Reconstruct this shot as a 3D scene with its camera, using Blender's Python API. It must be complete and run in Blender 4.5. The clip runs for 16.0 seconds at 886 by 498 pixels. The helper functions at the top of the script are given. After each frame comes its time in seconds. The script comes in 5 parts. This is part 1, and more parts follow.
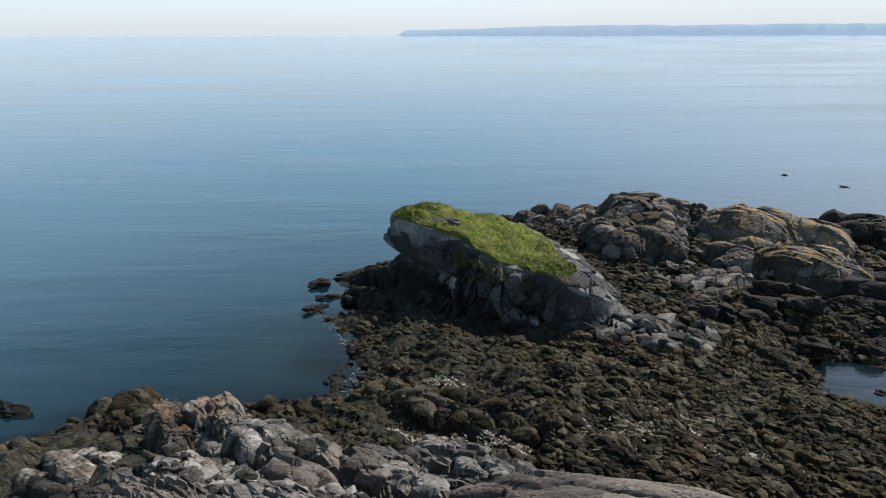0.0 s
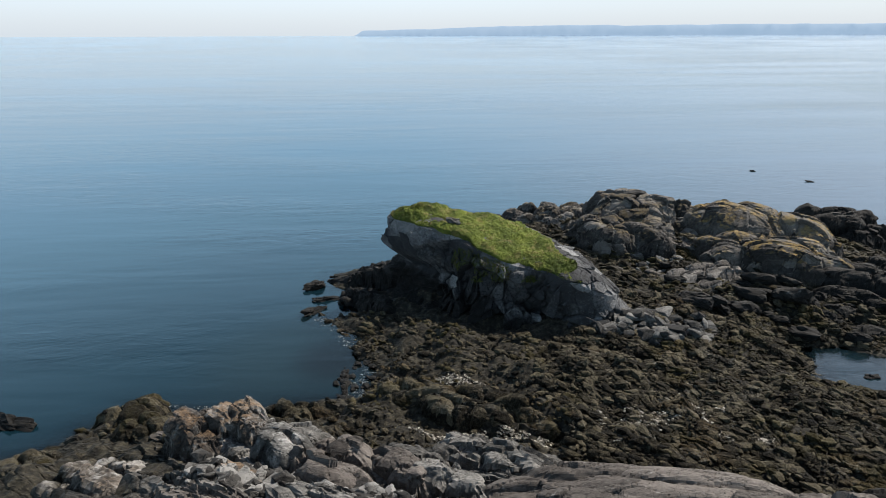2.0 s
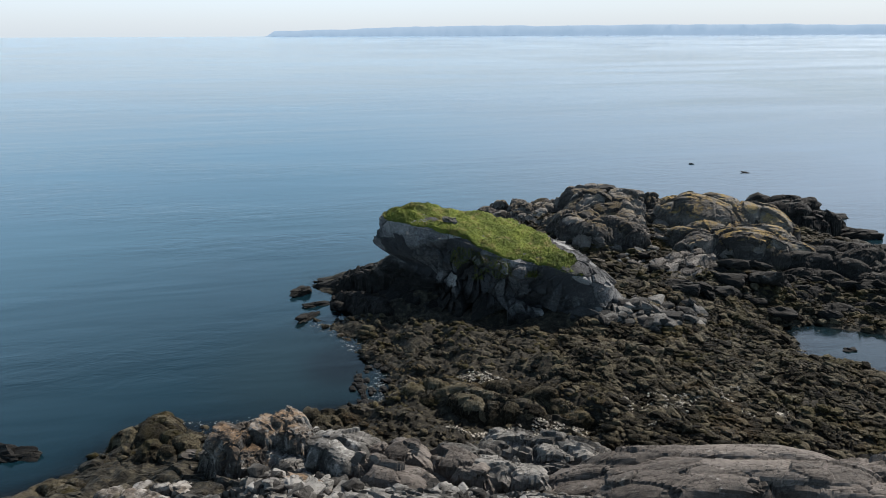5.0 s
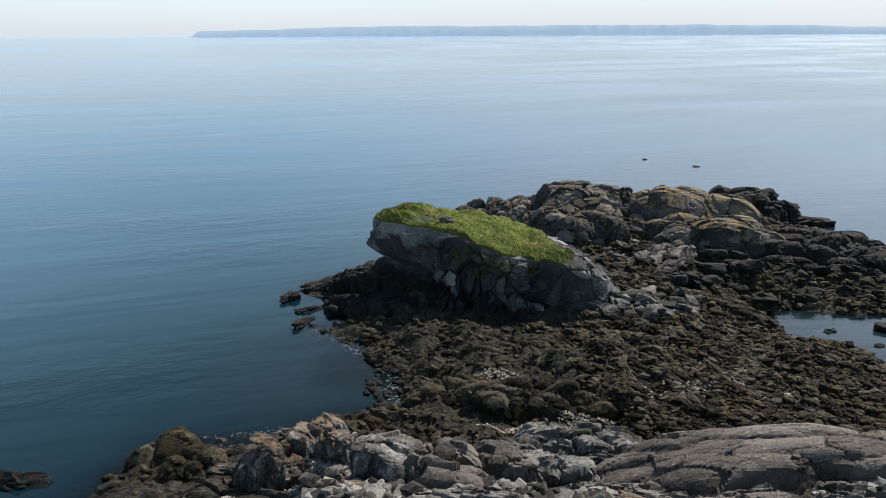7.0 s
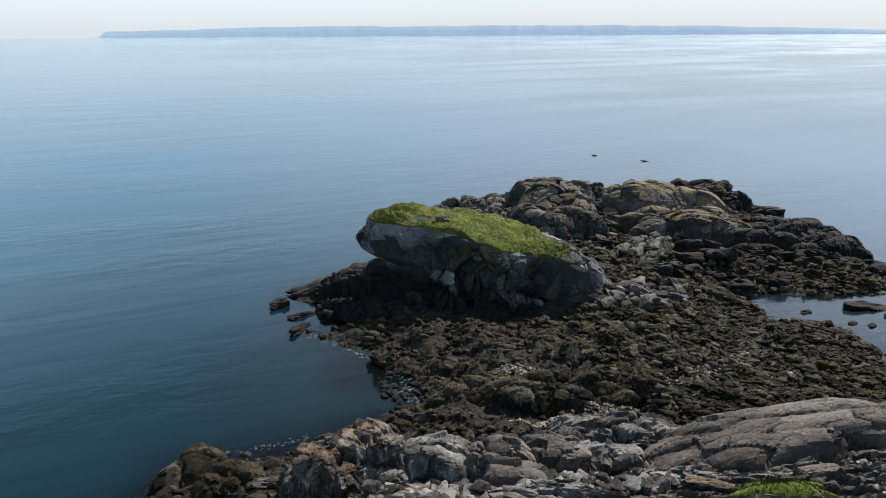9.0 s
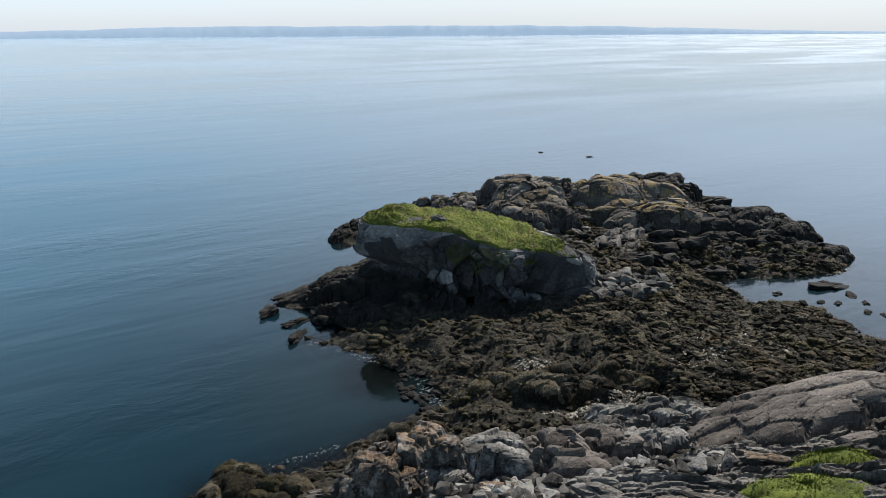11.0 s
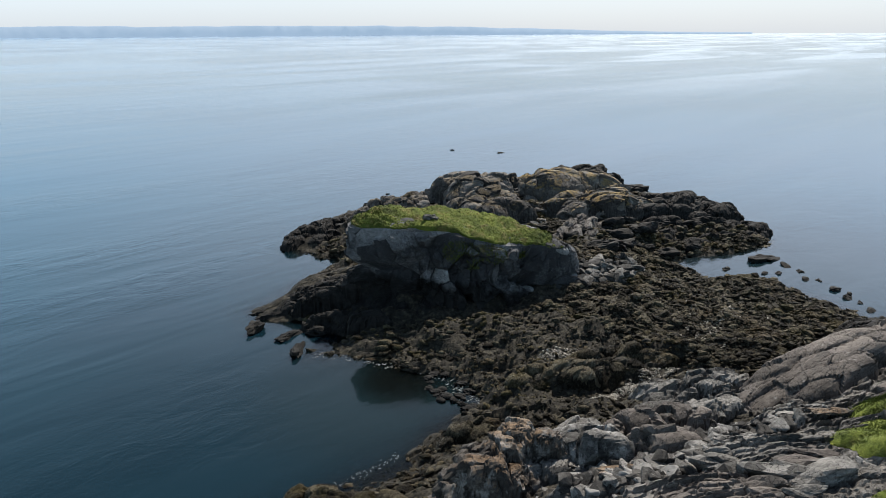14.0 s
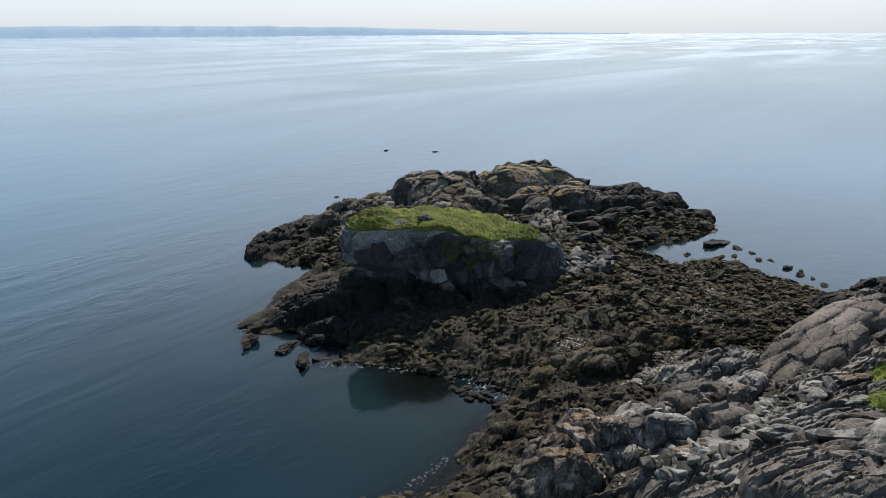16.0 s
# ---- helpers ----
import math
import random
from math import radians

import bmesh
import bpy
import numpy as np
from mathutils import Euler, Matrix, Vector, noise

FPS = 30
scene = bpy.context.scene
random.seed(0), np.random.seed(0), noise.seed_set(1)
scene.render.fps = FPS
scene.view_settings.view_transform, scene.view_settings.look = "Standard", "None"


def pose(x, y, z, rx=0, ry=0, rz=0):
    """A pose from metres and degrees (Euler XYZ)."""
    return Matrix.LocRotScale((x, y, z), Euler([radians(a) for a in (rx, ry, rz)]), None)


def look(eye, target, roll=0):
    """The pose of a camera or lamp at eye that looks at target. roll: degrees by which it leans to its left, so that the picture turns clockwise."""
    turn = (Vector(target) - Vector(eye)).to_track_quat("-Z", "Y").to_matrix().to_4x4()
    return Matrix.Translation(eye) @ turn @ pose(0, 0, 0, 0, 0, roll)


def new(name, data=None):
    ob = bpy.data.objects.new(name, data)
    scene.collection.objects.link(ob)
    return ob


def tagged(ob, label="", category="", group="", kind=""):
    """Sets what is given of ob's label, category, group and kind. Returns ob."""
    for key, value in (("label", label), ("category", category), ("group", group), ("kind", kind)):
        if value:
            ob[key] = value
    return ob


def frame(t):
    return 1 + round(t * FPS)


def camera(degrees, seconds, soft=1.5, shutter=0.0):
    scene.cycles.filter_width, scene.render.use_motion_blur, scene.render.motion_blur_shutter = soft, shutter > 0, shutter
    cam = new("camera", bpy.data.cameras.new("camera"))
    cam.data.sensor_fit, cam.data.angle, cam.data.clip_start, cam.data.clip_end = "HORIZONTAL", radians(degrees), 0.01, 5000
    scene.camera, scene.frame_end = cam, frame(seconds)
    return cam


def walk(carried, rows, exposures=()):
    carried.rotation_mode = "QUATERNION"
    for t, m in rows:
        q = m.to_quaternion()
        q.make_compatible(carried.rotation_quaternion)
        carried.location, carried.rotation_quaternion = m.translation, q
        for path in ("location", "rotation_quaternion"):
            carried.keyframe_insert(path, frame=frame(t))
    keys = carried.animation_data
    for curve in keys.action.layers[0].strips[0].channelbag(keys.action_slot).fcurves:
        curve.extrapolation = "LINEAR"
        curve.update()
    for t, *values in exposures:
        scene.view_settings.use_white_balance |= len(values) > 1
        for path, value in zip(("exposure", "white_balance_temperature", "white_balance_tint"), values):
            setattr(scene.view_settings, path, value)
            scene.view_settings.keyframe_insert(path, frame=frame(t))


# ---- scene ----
cam = camera(68.70, 16.0, soft=0.8)
# seconds, x, y, z in metres, yaw, pitch and roll in degrees
PATH = [
    (0.0, 0.01, -0.0, 17.747, 0.0, -18.436, -0.188),
    (0.5, -0.534, -0.099, 17.774, -0.775, -18.436, -0.195),
    (1.0, -1.12, -0.172, 17.796, -1.625, -18.437, -0.202),
    (1.5, -1.746, -0.22, 17.813, -2.546, -18.437, -0.208),
    (2.0, -2.412, -0.242, 17.825, -3.536, -18.436, -0.214),
    (2.5, -3.115, -0.238, 17.833, -4.591, -18.436, -0.219),
    (3.0, -3.855, -0.207, 17.837, -5.708, -18.435, -0.224),
    (3.5, -4.63, -0.148, 17.838, -6.884, -18.435, -0.229),
    (4.0, -5.438, -0.061, 17.836, -8.118, -18.435, -0.234),
    (4.5, -6.278, 0.056, 17.832, -9.406, -18.434, -0.239),
    (5.0, -7.148, 0.203, 17.826, -10.747, -18.434, -0.244),
    (5.5, -8.045, 0.381, 17.818, -12.139, -18.434, -0.249),
    (6.0, -8.969, 0.591, 17.809, -13.58, -18.435, -0.254),
    (6.5, -9.917, 0.835, 17.798, -15.068, -18.436, -0.26),
    (7.0, -10.887, 1.114, 17.787, -16.603, -18.437, -0.265),
    (7.5, -11.877, 1.43, 17.775, -18.184, -18.438, -0.27),
    (8.0, -12.885, 1.783, 17.762, -19.809, -18.44, -0.276),
    (8.5, -13.908, 2.176, 17.749, -21.478, -18.442, -0.281),
    (9.0, -14.945, 2.611, 17.736, -23.191, -18.444, -0.287),
    (9.5, -15.993, 3.088, 17.722, -24.947, -18.447, -0.292),
    (10.0, -17.05, 3.61, 17.708, -26.747, -18.45, -0.297),
    (10.5, -18.112, 4.179, 17.694, -28.59, -18.453, -0.302),
    (11.0, -19.179, 4.797, 17.68, -30.477, -18.457, -0.307),
    (11.5, -20.246, 5.466, 17.666, -32.408, -18.46, -0.311),
    (12.0, -21.311, 6.188, 17.651, -34.385, -18.464, -0.314),
    (12.5, -22.372, 6.966, 17.636, -36.408, -18.468, -0.317),
    (13.0, -23.425, 7.802, 17.62, -38.479, -18.472, -0.319),
    (13.5, -24.469, 8.699, 17.603, -40.599, -18.476, -0.32),
    (14.0, -25.498, 9.659, 17.586, -42.769, -18.48, -0.319),
    (14.5, -26.512, 10.685, 17.567, -44.992, -18.484, -0.317),
    (15.0, -27.507, 11.78, 17.546, -47.27, -18.488, -0.314),
    (15.5, -28.478, 12.946, 17.524, -49.604, -18.491, -0.309),
    (16.0, -29.424, 14.188, 17.5, -51.998, -18.494, -0.302),
]
walk(cam, [(t, pose(x, y, z, 0, 0, yaw) @ pose(0, 0, 0, 90 + pitch) @ pose(0, 0, 0, 0, 0, roll)) for t, x, y, z, yaw, pitch, roll in PATH])

# ---- world, sun and exposure ----
SUN_AZ, SUN_EL = 64.0, 52.0      # degrees clockwise from +y, degrees above the horizon
world = bpy.data.worlds.new("sky")
scene.world = world
world.use_nodes = True
wn, wl = world.node_tree.nodes, world.node_tree.links
sky = wn.new("ShaderNodeTexSky")
sky.sky_type, sky.sun_disc = "NISHITA", False
sky.sun_elevation, sky.sun_rotation = radians(SUN_EL), radians(SUN_AZ)
sky.air_density, sky.dust_density, sky.ozone_density, sky.altitude = 1.0, 1.1, 2.5, 0.0
veil = wn.new("ShaderNodeMix")      # thin even haze over the whole sky
veil.data_type, veil.blend_type = "RGBA", "ADD"
veil.inputs[0].default_value = 1.0
way = wn.new("ShaderNodeTexCoord")
split = wn.new("ShaderNodeSeparateXYZ")
wl.new(way.outputs["Generated"], split.inputs[0])
def haze_ramp(stops):
    """Haze by the height in the sky: thinner towards the zenith, greyer at the horizon."""
    node = wn.new("ShaderNodeValToRGB")
    node.color_ramp.interpolation = "EASE"
    for _ in stops[2:]:
        node.color_ramp.elements.new(0.5)
    for stop, (spot, tint) in zip(node.color_ramp.elements, stops):
        stop.position, stop.color = spot, (*tint, 1)
    wl.new(split.outputs["Z"], node.inputs[0])
    return node.outputs[0]


away = haze_ramp(((0.0, (0.42, 0.465, 0.515)), (0.08, (0.46, 0.54, 0.62)), (0.19, (0.44, 0.70, 0.92)), (0.27, (0.465, 0.77, 1.01)), (0.62, (0.075, 0.106, 0.160))))
towards = haze_ramp(((0.0, (0.36, 0.41, 0.47)), (0.08, (0.41, 0.46, 0.52)), (0.19, (0.74, 0.85, 1.00)), (0.30, (0.90, 0.98, 1.13)), (0.64, (0.150, 0.150, 0.175))))
facing = wn.new("ShaderNodeVectorMath")
facing.operation = "DOT_PRODUCT"
facing.inputs[1].default_value = (math.sin(radians(SUN_AZ)), math.cos(radians(SUN_AZ)), 0.0)
wl.new(way.outputs["Generated"], facing.inputs[0])
share = wn.new("ShaderNodeMapRange")
share.interpolation_type = "SMOOTHSTEP"
share.inputs["From Min"].default_value, share.inputs["From Max"].default_value = 0.35, 1.0
wl.new(facing.outputs["Value"], share.inputs["Value"])
haze = wn.new("ShaderNodeMix")
haze.data_type = "RGBA"
wl.new(share.outputs["Result"], haze.inputs[0])
wl.new(away, haze.inputs[6])
wl.new(towards, haze.inputs[7])
boost = wn.new("ShaderNodeVectorMath")
boost.operation = "SCALE"
boost.inputs["Scale"].default_value = 40.0
wl.new(haze.outputs[2], boost.inputs[0])
wl.new(boost.outputs[0], veil.inputs[7])
wl.new(sky.outputs[0], veil.inputs[6])
wl.new(veil.outputs[2], wn["Background"].inputs[0])
wn["Background"].inputs[1].default_value = 0.0222
sun = new("sun", bpy.data.lights.new("sun", "SUN"))
sun.data.energy, sun.data.angle, sun.data.color = 5.0, radians(0.6), (1.0, 0.93, 0.84)
sa, se = radians(SUN_AZ), radians(SUN_EL)
sun.matrix_world = look((0, 0, 60), Vector((0, 0, 60)) - Vector((math.sin(sa) * math.cos(se), math.cos(sa) * math.cos(se), math.sin(se))))
scene.view_settings.exposure = 0.72


# ---- noise on arrays of points ----
def hashed(ix, iy, iz, k):
    """Whole numbers to values in 0..1."""
    h = (ix.astype(np.int64) * 73856093) ^ (iy.astype(np.int64) * 19349663) ^ (iz.astype(np.int64) * 83492791) ^ (k * 2654435761)
    h = (h ^ (h >> 13)) * 1274126177 & 0x7FFFFFFF
    h = (h ^ (h >> 15)) * 668265263 & 0x7FFFFFFF
    h = h ^ (h >> 12)
    return (h & 0xFFFFF) / float(0x100000)


def smooth(p, k=0):
    """Value noise, -1..1."""
    i = np.floor(p)
    f = p - i
    f = f * f * (3 - 2 * f)
    out = 0
    for dx in (0, 1):
        for dy in (0, 1):
            for dz in (0, 1):
                w = (f[:, 0] if dx else 1 - f[:, 0]) * (f[:, 1] if dy else 1 - f[:, 1]) * (f[:, 2] if dz else 1 - f[:, 2])
                out = out + w * hashed(i[:, 0] + dx, i[:, 1] + dy, i[:, 2] + dz, k)
    return 2 * out - 1


def fbm(p, octaves=4, k=0, gain=0.5):
    out, a = 0, 1.0
    for o in range(octaves):
        out = out + a * smooth(p * 2 ** o + 17.3 * o, k + o)
        a *= gain
    return out


def cells(p, k=0, jitter=0.85, square=False):
    """Cellular noise: distance to the nearest and the second seed, the offset from the nearest, and its cell."""
    base = np.floor(p).astype(np.int64)
    f1 = np.full(len(p), 9.0)
    f2 = np.full(len(p), 9.0)
    off = np.zeros_like(p)
    cid = np.zeros((len(p), 3), np.int64)
    for dx in (-1, 0, 1):
        for dy in (-1, 0, 1):
            for dz in (-1, 0, 1):
                c = base + np.array((dx, dy, dz))
                s = np.stack([c[:, a] + 0.5 + jitter * (hashed(c[:, 0], c[:, 1], c[:, 2], k + 31 + a) - 0.5) for a in range(3)], 1)
                d = p - s
                r = (np.abs(d) ** 5).sum(1) ** 0.2 if square else np.sqrt((d * d).sum(1))
                near = r < f1
                f2 = np.where(near, f1, np.minimum(f2, r))
                f1 = np.where(near, r, f1)
                off = np.where(near[:, None], d, off)
                cid = np.where(near[:, None], c, cid)
    return f1, f2, off, cid


def strata(p, yaw, dip):
    """Points in the frame of the rock's bedding: along the strike, across it, through the beds."""
    m = np.array((Euler((radians(dip), 0, 0)).to_matrix().transposed() @ Euler((0, 0, radians(-yaw))).to_matrix()))
    return p @ m.T


def fractured(p, size, yaw=-35.0, dip=35.0, k=0, step=0.5, tilt=0.5, crack=0.25, width=0.10, warp=0.25, jitter=0.85, square=False):
    """How far a rock surface stands out at the points p, split into blocks of that size, and a value per block."""
    q = strata(p, yaw, dip) / np.array(size)
    q = q + warp * np.stack([smooth(q * 1.3, k + 5), smooth(q * 1.3 + 9.1, k + 6), smooth(q * 1.3 + 4.7, k + 7)], 1)
    f1, f2, off, cid = cells(q, k, jitter, square)
    h = [hashed(cid[:, 0], cid[:, 1], cid[:, 2], k + 60 + a) for a in range(4)]
    slope = off[:, 0] * (h[1] - 0.5) + off[:, 1] * (h[2] - 0.5) + 0.6 * off[:, 2] * (h[3] - 0.5)
    gap = np.clip(1 - (f2 - f1) / width, 0, 1)
    s = min(size)
    return s * (step * (h[0] - 0.5) + 2 * tilt * slope - crack * gap), h[0]


# ---- meshes ----
def mesh_of(name, verts, faces, material, block=None, flat=True):
    me = bpy.data.meshes.new(name)
    verts = np.asarray(verts, np.float32)
    faces = np.asarray(faces, np.int32)
    me.vertices.add(len(verts))
    me.vertices.foreach_set("co", verts.ravel())
    k = faces.shape[1]
    me.loops.add(faces.size)
    me.loops.foreach_set("vertex_index", faces.ravel())
    me.polygons.add(len(faces))
    me.polygons.foreach_set("loop_start", np.arange(0, faces.size, k, dtype=np.int32))
    me.polygons.foreach_set("loop_total", np.full(len(faces), k, np.int32))
    me.polygons.foreach_set("use_smooth", np.full(len(faces), not flat))
    me.update(calc_edges=True)
    me.validate()
    if block is not None:
        at = me.attributes.new("block", "FLOAT", "POINT")
        at.data.foreach_set("value", np.asarray(block, np.float32))
    me.materials.append(material)
    return me


def part(name, me, parent, label=""):
    ob = new(name, me)
    ob.parent = parent
    return tagged(ob, label)


def grid_faces(rows, cols, closed):
    r = np.arange(rows - 1)[:, None]
    c = np.arange(cols if closed else cols - 1)[None, :]
    n = (c + 1) % cols
    return np.stack([r * cols + c + 0 * r, r * cols + n, (r + 1) * cols + n, (r + 1) * cols + c], -1).reshape(-1, 4)


# ---- materials ----
def nodes_of(name):
    m = bpy.data.materials.new(name)
    m.use_nodes = True
    nt = m.node_tree
    return m, nt, nt.nodes["Principled BSDF"]


def noise_node(nt, scale, detail=4, rough=0.55, stretch=None, distortion=0.0):
    geo = nt.nodes.new("ShaderNodeNewGeometry")
    n = nt.nodes.new("ShaderNodeTexNoise")
    n.inputs["Scale"].default_value, n.inputs["Detail"].default_value, n.inputs["Roughness"].default_value = scale, detail, rough
    n.inputs["Distortion"].default_value = distortion
    src = geo.outputs["Position"]
    if stretch:
        mp = nt.nodes.new("ShaderNodeMapping")
        mp.inputs["Rotation"].default_value = [radians(a) for a in stretch[0]]
        mp.inputs["Scale"].default_value = stretch[1]
        nt.links.new(src, mp.inputs["Vector"])
        src = mp.outputs[0]
    nt.links.new(src, n.inputs["Vector"])
    return n.outputs["Fac"]


def ramp(nt, fac, stops):
    r = nt.nodes.new("ShaderNodeValToRGB")
    while len(r.color_ramp.elements) < len(stops):
        r.color_ramp.elements.new(0.5)
    for e, (pos, col) in zip(r.color_ramp.elements, stops):
        e.position = pos
        e.color = (*col, 1) if len(col) == 3 else col
    nt.links.new(fac, r.inputs[0])
    return r.outputs[0]


def mix(nt, fac, a, b, how="MIX"):
    m = nt.nodes.new("ShaderNodeMix")
    m.data_type, m.blend_type = "RGBA", how
    for sock, v in ((m.inputs[0], fac), (m.inputs[6], a), (m.inputs[7], b)):
        if isinstance(v, bpy.types.NodeSocket):
            nt.links.new(v, sock)
        else:
            sock.default_value = v if isinstance(v, float) else (*v, 1)
    return m.outputs[2]


def calc(nt, op, a, b=0.0, clamp=False):
    m = nt.nodes.new("ShaderNodeMath")
    m.operation, m.use_clamp = op, clamp
    for sock, v in ((m.inputs[0], a), (m.inputs[1], b)):
        if isinstance(v, bpy.types.NodeSocket):
            nt.links.new(v, sock)
        else:
            sock.default_value = v
    return m.outputs[0]


def span(nt, v, low, high):
    m = nt.nodes.new("ShaderNodeMapRange")
    m.inputs["From Min"].default_value, m.inputs["From Max"].default_value = low, high
    m.interpolation_type = "SMOOTHSTEP"
    nt.links.new(v, m.inputs["Value"])
    return m.outputs["Result"]


def bumped(nt, bsdf, heights, normal="Normal"):
    """heights: (socket, strength, distance), coarse to fine."""
    last = None
    for h, strength, dist in heights:
        b = nt.nodes.new("ShaderNodeBump")
        b.inputs["Strength"].default_value, b.inputs["Distance"].default_value = strength, dist
        nt.links.new(h, b.inputs["Height"])
        if last:
            nt.links.new(last, b.inputs["Normal"])
        last = b.outputs[0]
    nt.links.new(last, bsdf.inputs[normal])
    return last


def position(nt):
    geo = nt.nodes.new("ShaderNodeNewGeometry")
    sep = nt.nodes.new("ShaderNodeSeparateXYZ")
    nt.links.new(geo.outputs["Position"], sep.inputs[0])
    nor = nt.nodes.new("ShaderNodeSeparateXYZ")
    nt.links.new(geo.outputs["True Normal"], nor.inputs[0])
    return sep.outputs, nor.outputs


def block_value(nt):
    a = nt.nodes.new("ShaderNodeAttribute")
    a.attribute_name = "block"
    o = nt.nodes.new("ShaderNodeObjectInfo")
    return calc(nt, "FRACT", calc(nt, "ADD", a.outputs["Fac"], o.outputs["Random"]))


WEED = ((0.0060, 0.0053, 0.0041), (0.0285, 0.0246, 0.0168), (0.091, 0.079, 0.054))


def crack_lines(nt):
    """0 in thin broken cracks that run mostly along the bedding, 1 between them."""
    geo = nt.nodes.new("ShaderNodeNewGeometry")
    wob = nt.nodes.new("ShaderNodeTexNoise")
    wob.inputs["Scale"].default_value, wob.inputs["Detail"].default_value = 1.6, 4
    nt.links.new(geo.outputs["Position"], wob.inputs["Vector"])
    push = nt.nodes.new("ShaderNodeVectorMath")
    push.operation = "MULTIPLY_ADD"
    push.inputs[1].default_value = (0.5, 0.5, 0.5)
    nt.links.new(wob.outputs["Color"], push.inputs[0])
    nt.links.new(geo.outputs["Position"], push.inputs[2])
    turn = nt.nodes.new("ShaderNodeMapping")
    turn.inputs["Rotation"].default_value = [radians(q) for q in (25, 0, 33)]
    turn.inputs["Scale"].default_value = (0.75, 1.7, 1.7)
    nt.links.new(push.outputs[0], turn.inputs["Vector"])
    v = nt.nodes.new("ShaderNodeTexVoronoi")
    v.feature = "DISTANCE_TO_EDGE"
    nt.links.new(turn.outputs[0], v.inputs["Vector"])
    line = span(nt, v.outputs["Distance"], 0.006, 0.042)
    there = span(nt, noise_node(nt, 0.9, 4, 0.6), 0.40, 0.54)
    return calc(nt, "SUBTRACT", 1.0, calc(nt, "MULTIPLY", calc(nt, "SUBTRACT", 1.0, line), there))


def rock_material(name, dark, mid, light, tide=1.9, lichen=0.0, stain=0.0, crust=None, streak=0.35, pale_share=0.3, contrast=0.22, spot=None, band_tilt=None, growth_z=2.4, growth=((0.10, 0.066, 0.020), (0.20, 0.135, 0.034))):
    """Bare rock above the tide line, rockweed and black crust below it; lichen and pale crust in patches."""
    m, nt, bsdf = nodes_of(name)
    pos, nor = position(nt)
    broad = noise_node(nt, 0.55, 5, 0.6)
    grain = noise_node(nt, 7.0, 6, 0.65)
    beds = noise_node(nt, 1.0, 5, 0.6, ((35, 0, 35), (0.5, 1.6, 5.0)), 0.6)
    v = calc(nt, "ADD", calc(nt, "MULTIPLY", broad, 0.45), calc(nt, "MULTIPLY", grain, 0.35))
    v = calc(nt, "ADD", v, calc(nt, "MULTIPLY", beds, streak))
    v = calc(nt, "ADD", v, calc(nt, "MULTIPLY", calc(nt, "SUBTRACT", noise_node(nt, 24.0, 4, 0.7), 0.5), 0.28))
    v = calc(nt, "ADD", v, calc(nt, "MULTIPLY", calc(nt, "SUBTRACT", block_value(nt), 0.5), contrast))
    col = ramp(nt, v, ((0.42, dark), (0.57, mid), (0.74, light)))
    pale = span(nt, noise_node(nt, 2.3, 6, 0.7), 0.60, 0.70)
    col = mix(nt, calc(nt, "MULTIPLY", pale, pale_share), col, (0.36, 0.35, 0.33))
    if stain:
        white = span(nt, noise_node(nt, 1.1, 6, 0.75), 0.50, 0.62)
        col = mix(nt, calc(nt, "MULTIPLY", white, stain), col, (0.55, 0.54, 0.52))
    if spot:
        geo = nt.nodes.new("ShaderNodeNewGeometry")
        dist = nt.nodes.new("ShaderNodeVectorMath")
        dist.operation = "DISTANCE"
        dist.inputs[1].default_value = spot
        nt.links.new(geo.outputs["Position"], dist.inputs[0])
        drip = noise_node(nt, 1.0, 5, 0.7, ((0, 0, 0), (5.0, 5.0, 0.9)))
        mark = calc(nt, "MULTIPLY", span(nt, dist.outputs["Value"], 1.7, 0.5), span(nt, drip, 0.42, 0.58))
        col = mix(nt, calc(nt, "MULTIPLY", mark, 0.42), col, (0.42, 0.42, 0.41))
    if lichen:
        where = calc(nt, "MULTIPLY", span(nt, noise_node(nt, 0.8, 6, 0.7), 0.44, 0.58), span(nt, nor[2], 0.35, 0.8))
        where = calc(nt, "MULTIPLY", where, span(nt, pos[2], growth_z, growth_z + 1.0))
        tone = ramp(nt, noise_node(nt, 5.0, 4, 0.6), ((0.35, growth[0]), (0.65, growth[1])))
        col = mix(nt, calc(nt, "MULTIPLY", where, lichen), col, tone)
    split = crack_lines(nt)
    col = mix(nt, calc(nt, "MULTIPLY", calc(nt, "SUBTRACT", 1.0, split), 0.75), col, (0.008, 0.0075, 0.007))
    level = calc(nt, "ADD", pos[2], calc(nt, "MULTIPLY", calc(nt, "SUBTRACT", noise_node(nt, 0.7, 5, 0.6), 0.5), 2.4))
    if band_tilt:                                            # the black zone climbs towards the open sea
        level = calc(nt, "ADD", level, calc(nt, "MULTIPLY", calc(nt, "MINIMUM", calc(nt, "SUBTRACT", pos[0], band_tilt[0]), 3.5), band_tilt[1]))
    wet = span(nt, level, tide + 0.35, tide - 0.35)
    weed = ramp(nt, noise_node(nt, 3.5, 6, 0.7), ((0.36, (crust or WEED)[0]), (0.52, (crust or WEED)[1]), (0.68, (crust or WEED)[2])))
    col = mix(nt, wet, col, weed)
    nt.links.new(col, bsdf.inputs["Base Color"])
    bsdf.inputs["Roughness"].default_value = 0.82
    bsdf.inputs["Specular IOR Level"].default_value = 0.2
    bumped(nt, bsdf, ((split, 1.0, 0.05), (beds, 0.55, 0.06), (noise_node(nt, 3.0, 8, 0.65), 0.3, 0.05), (grain, 0.6, 0.03)))
    return m


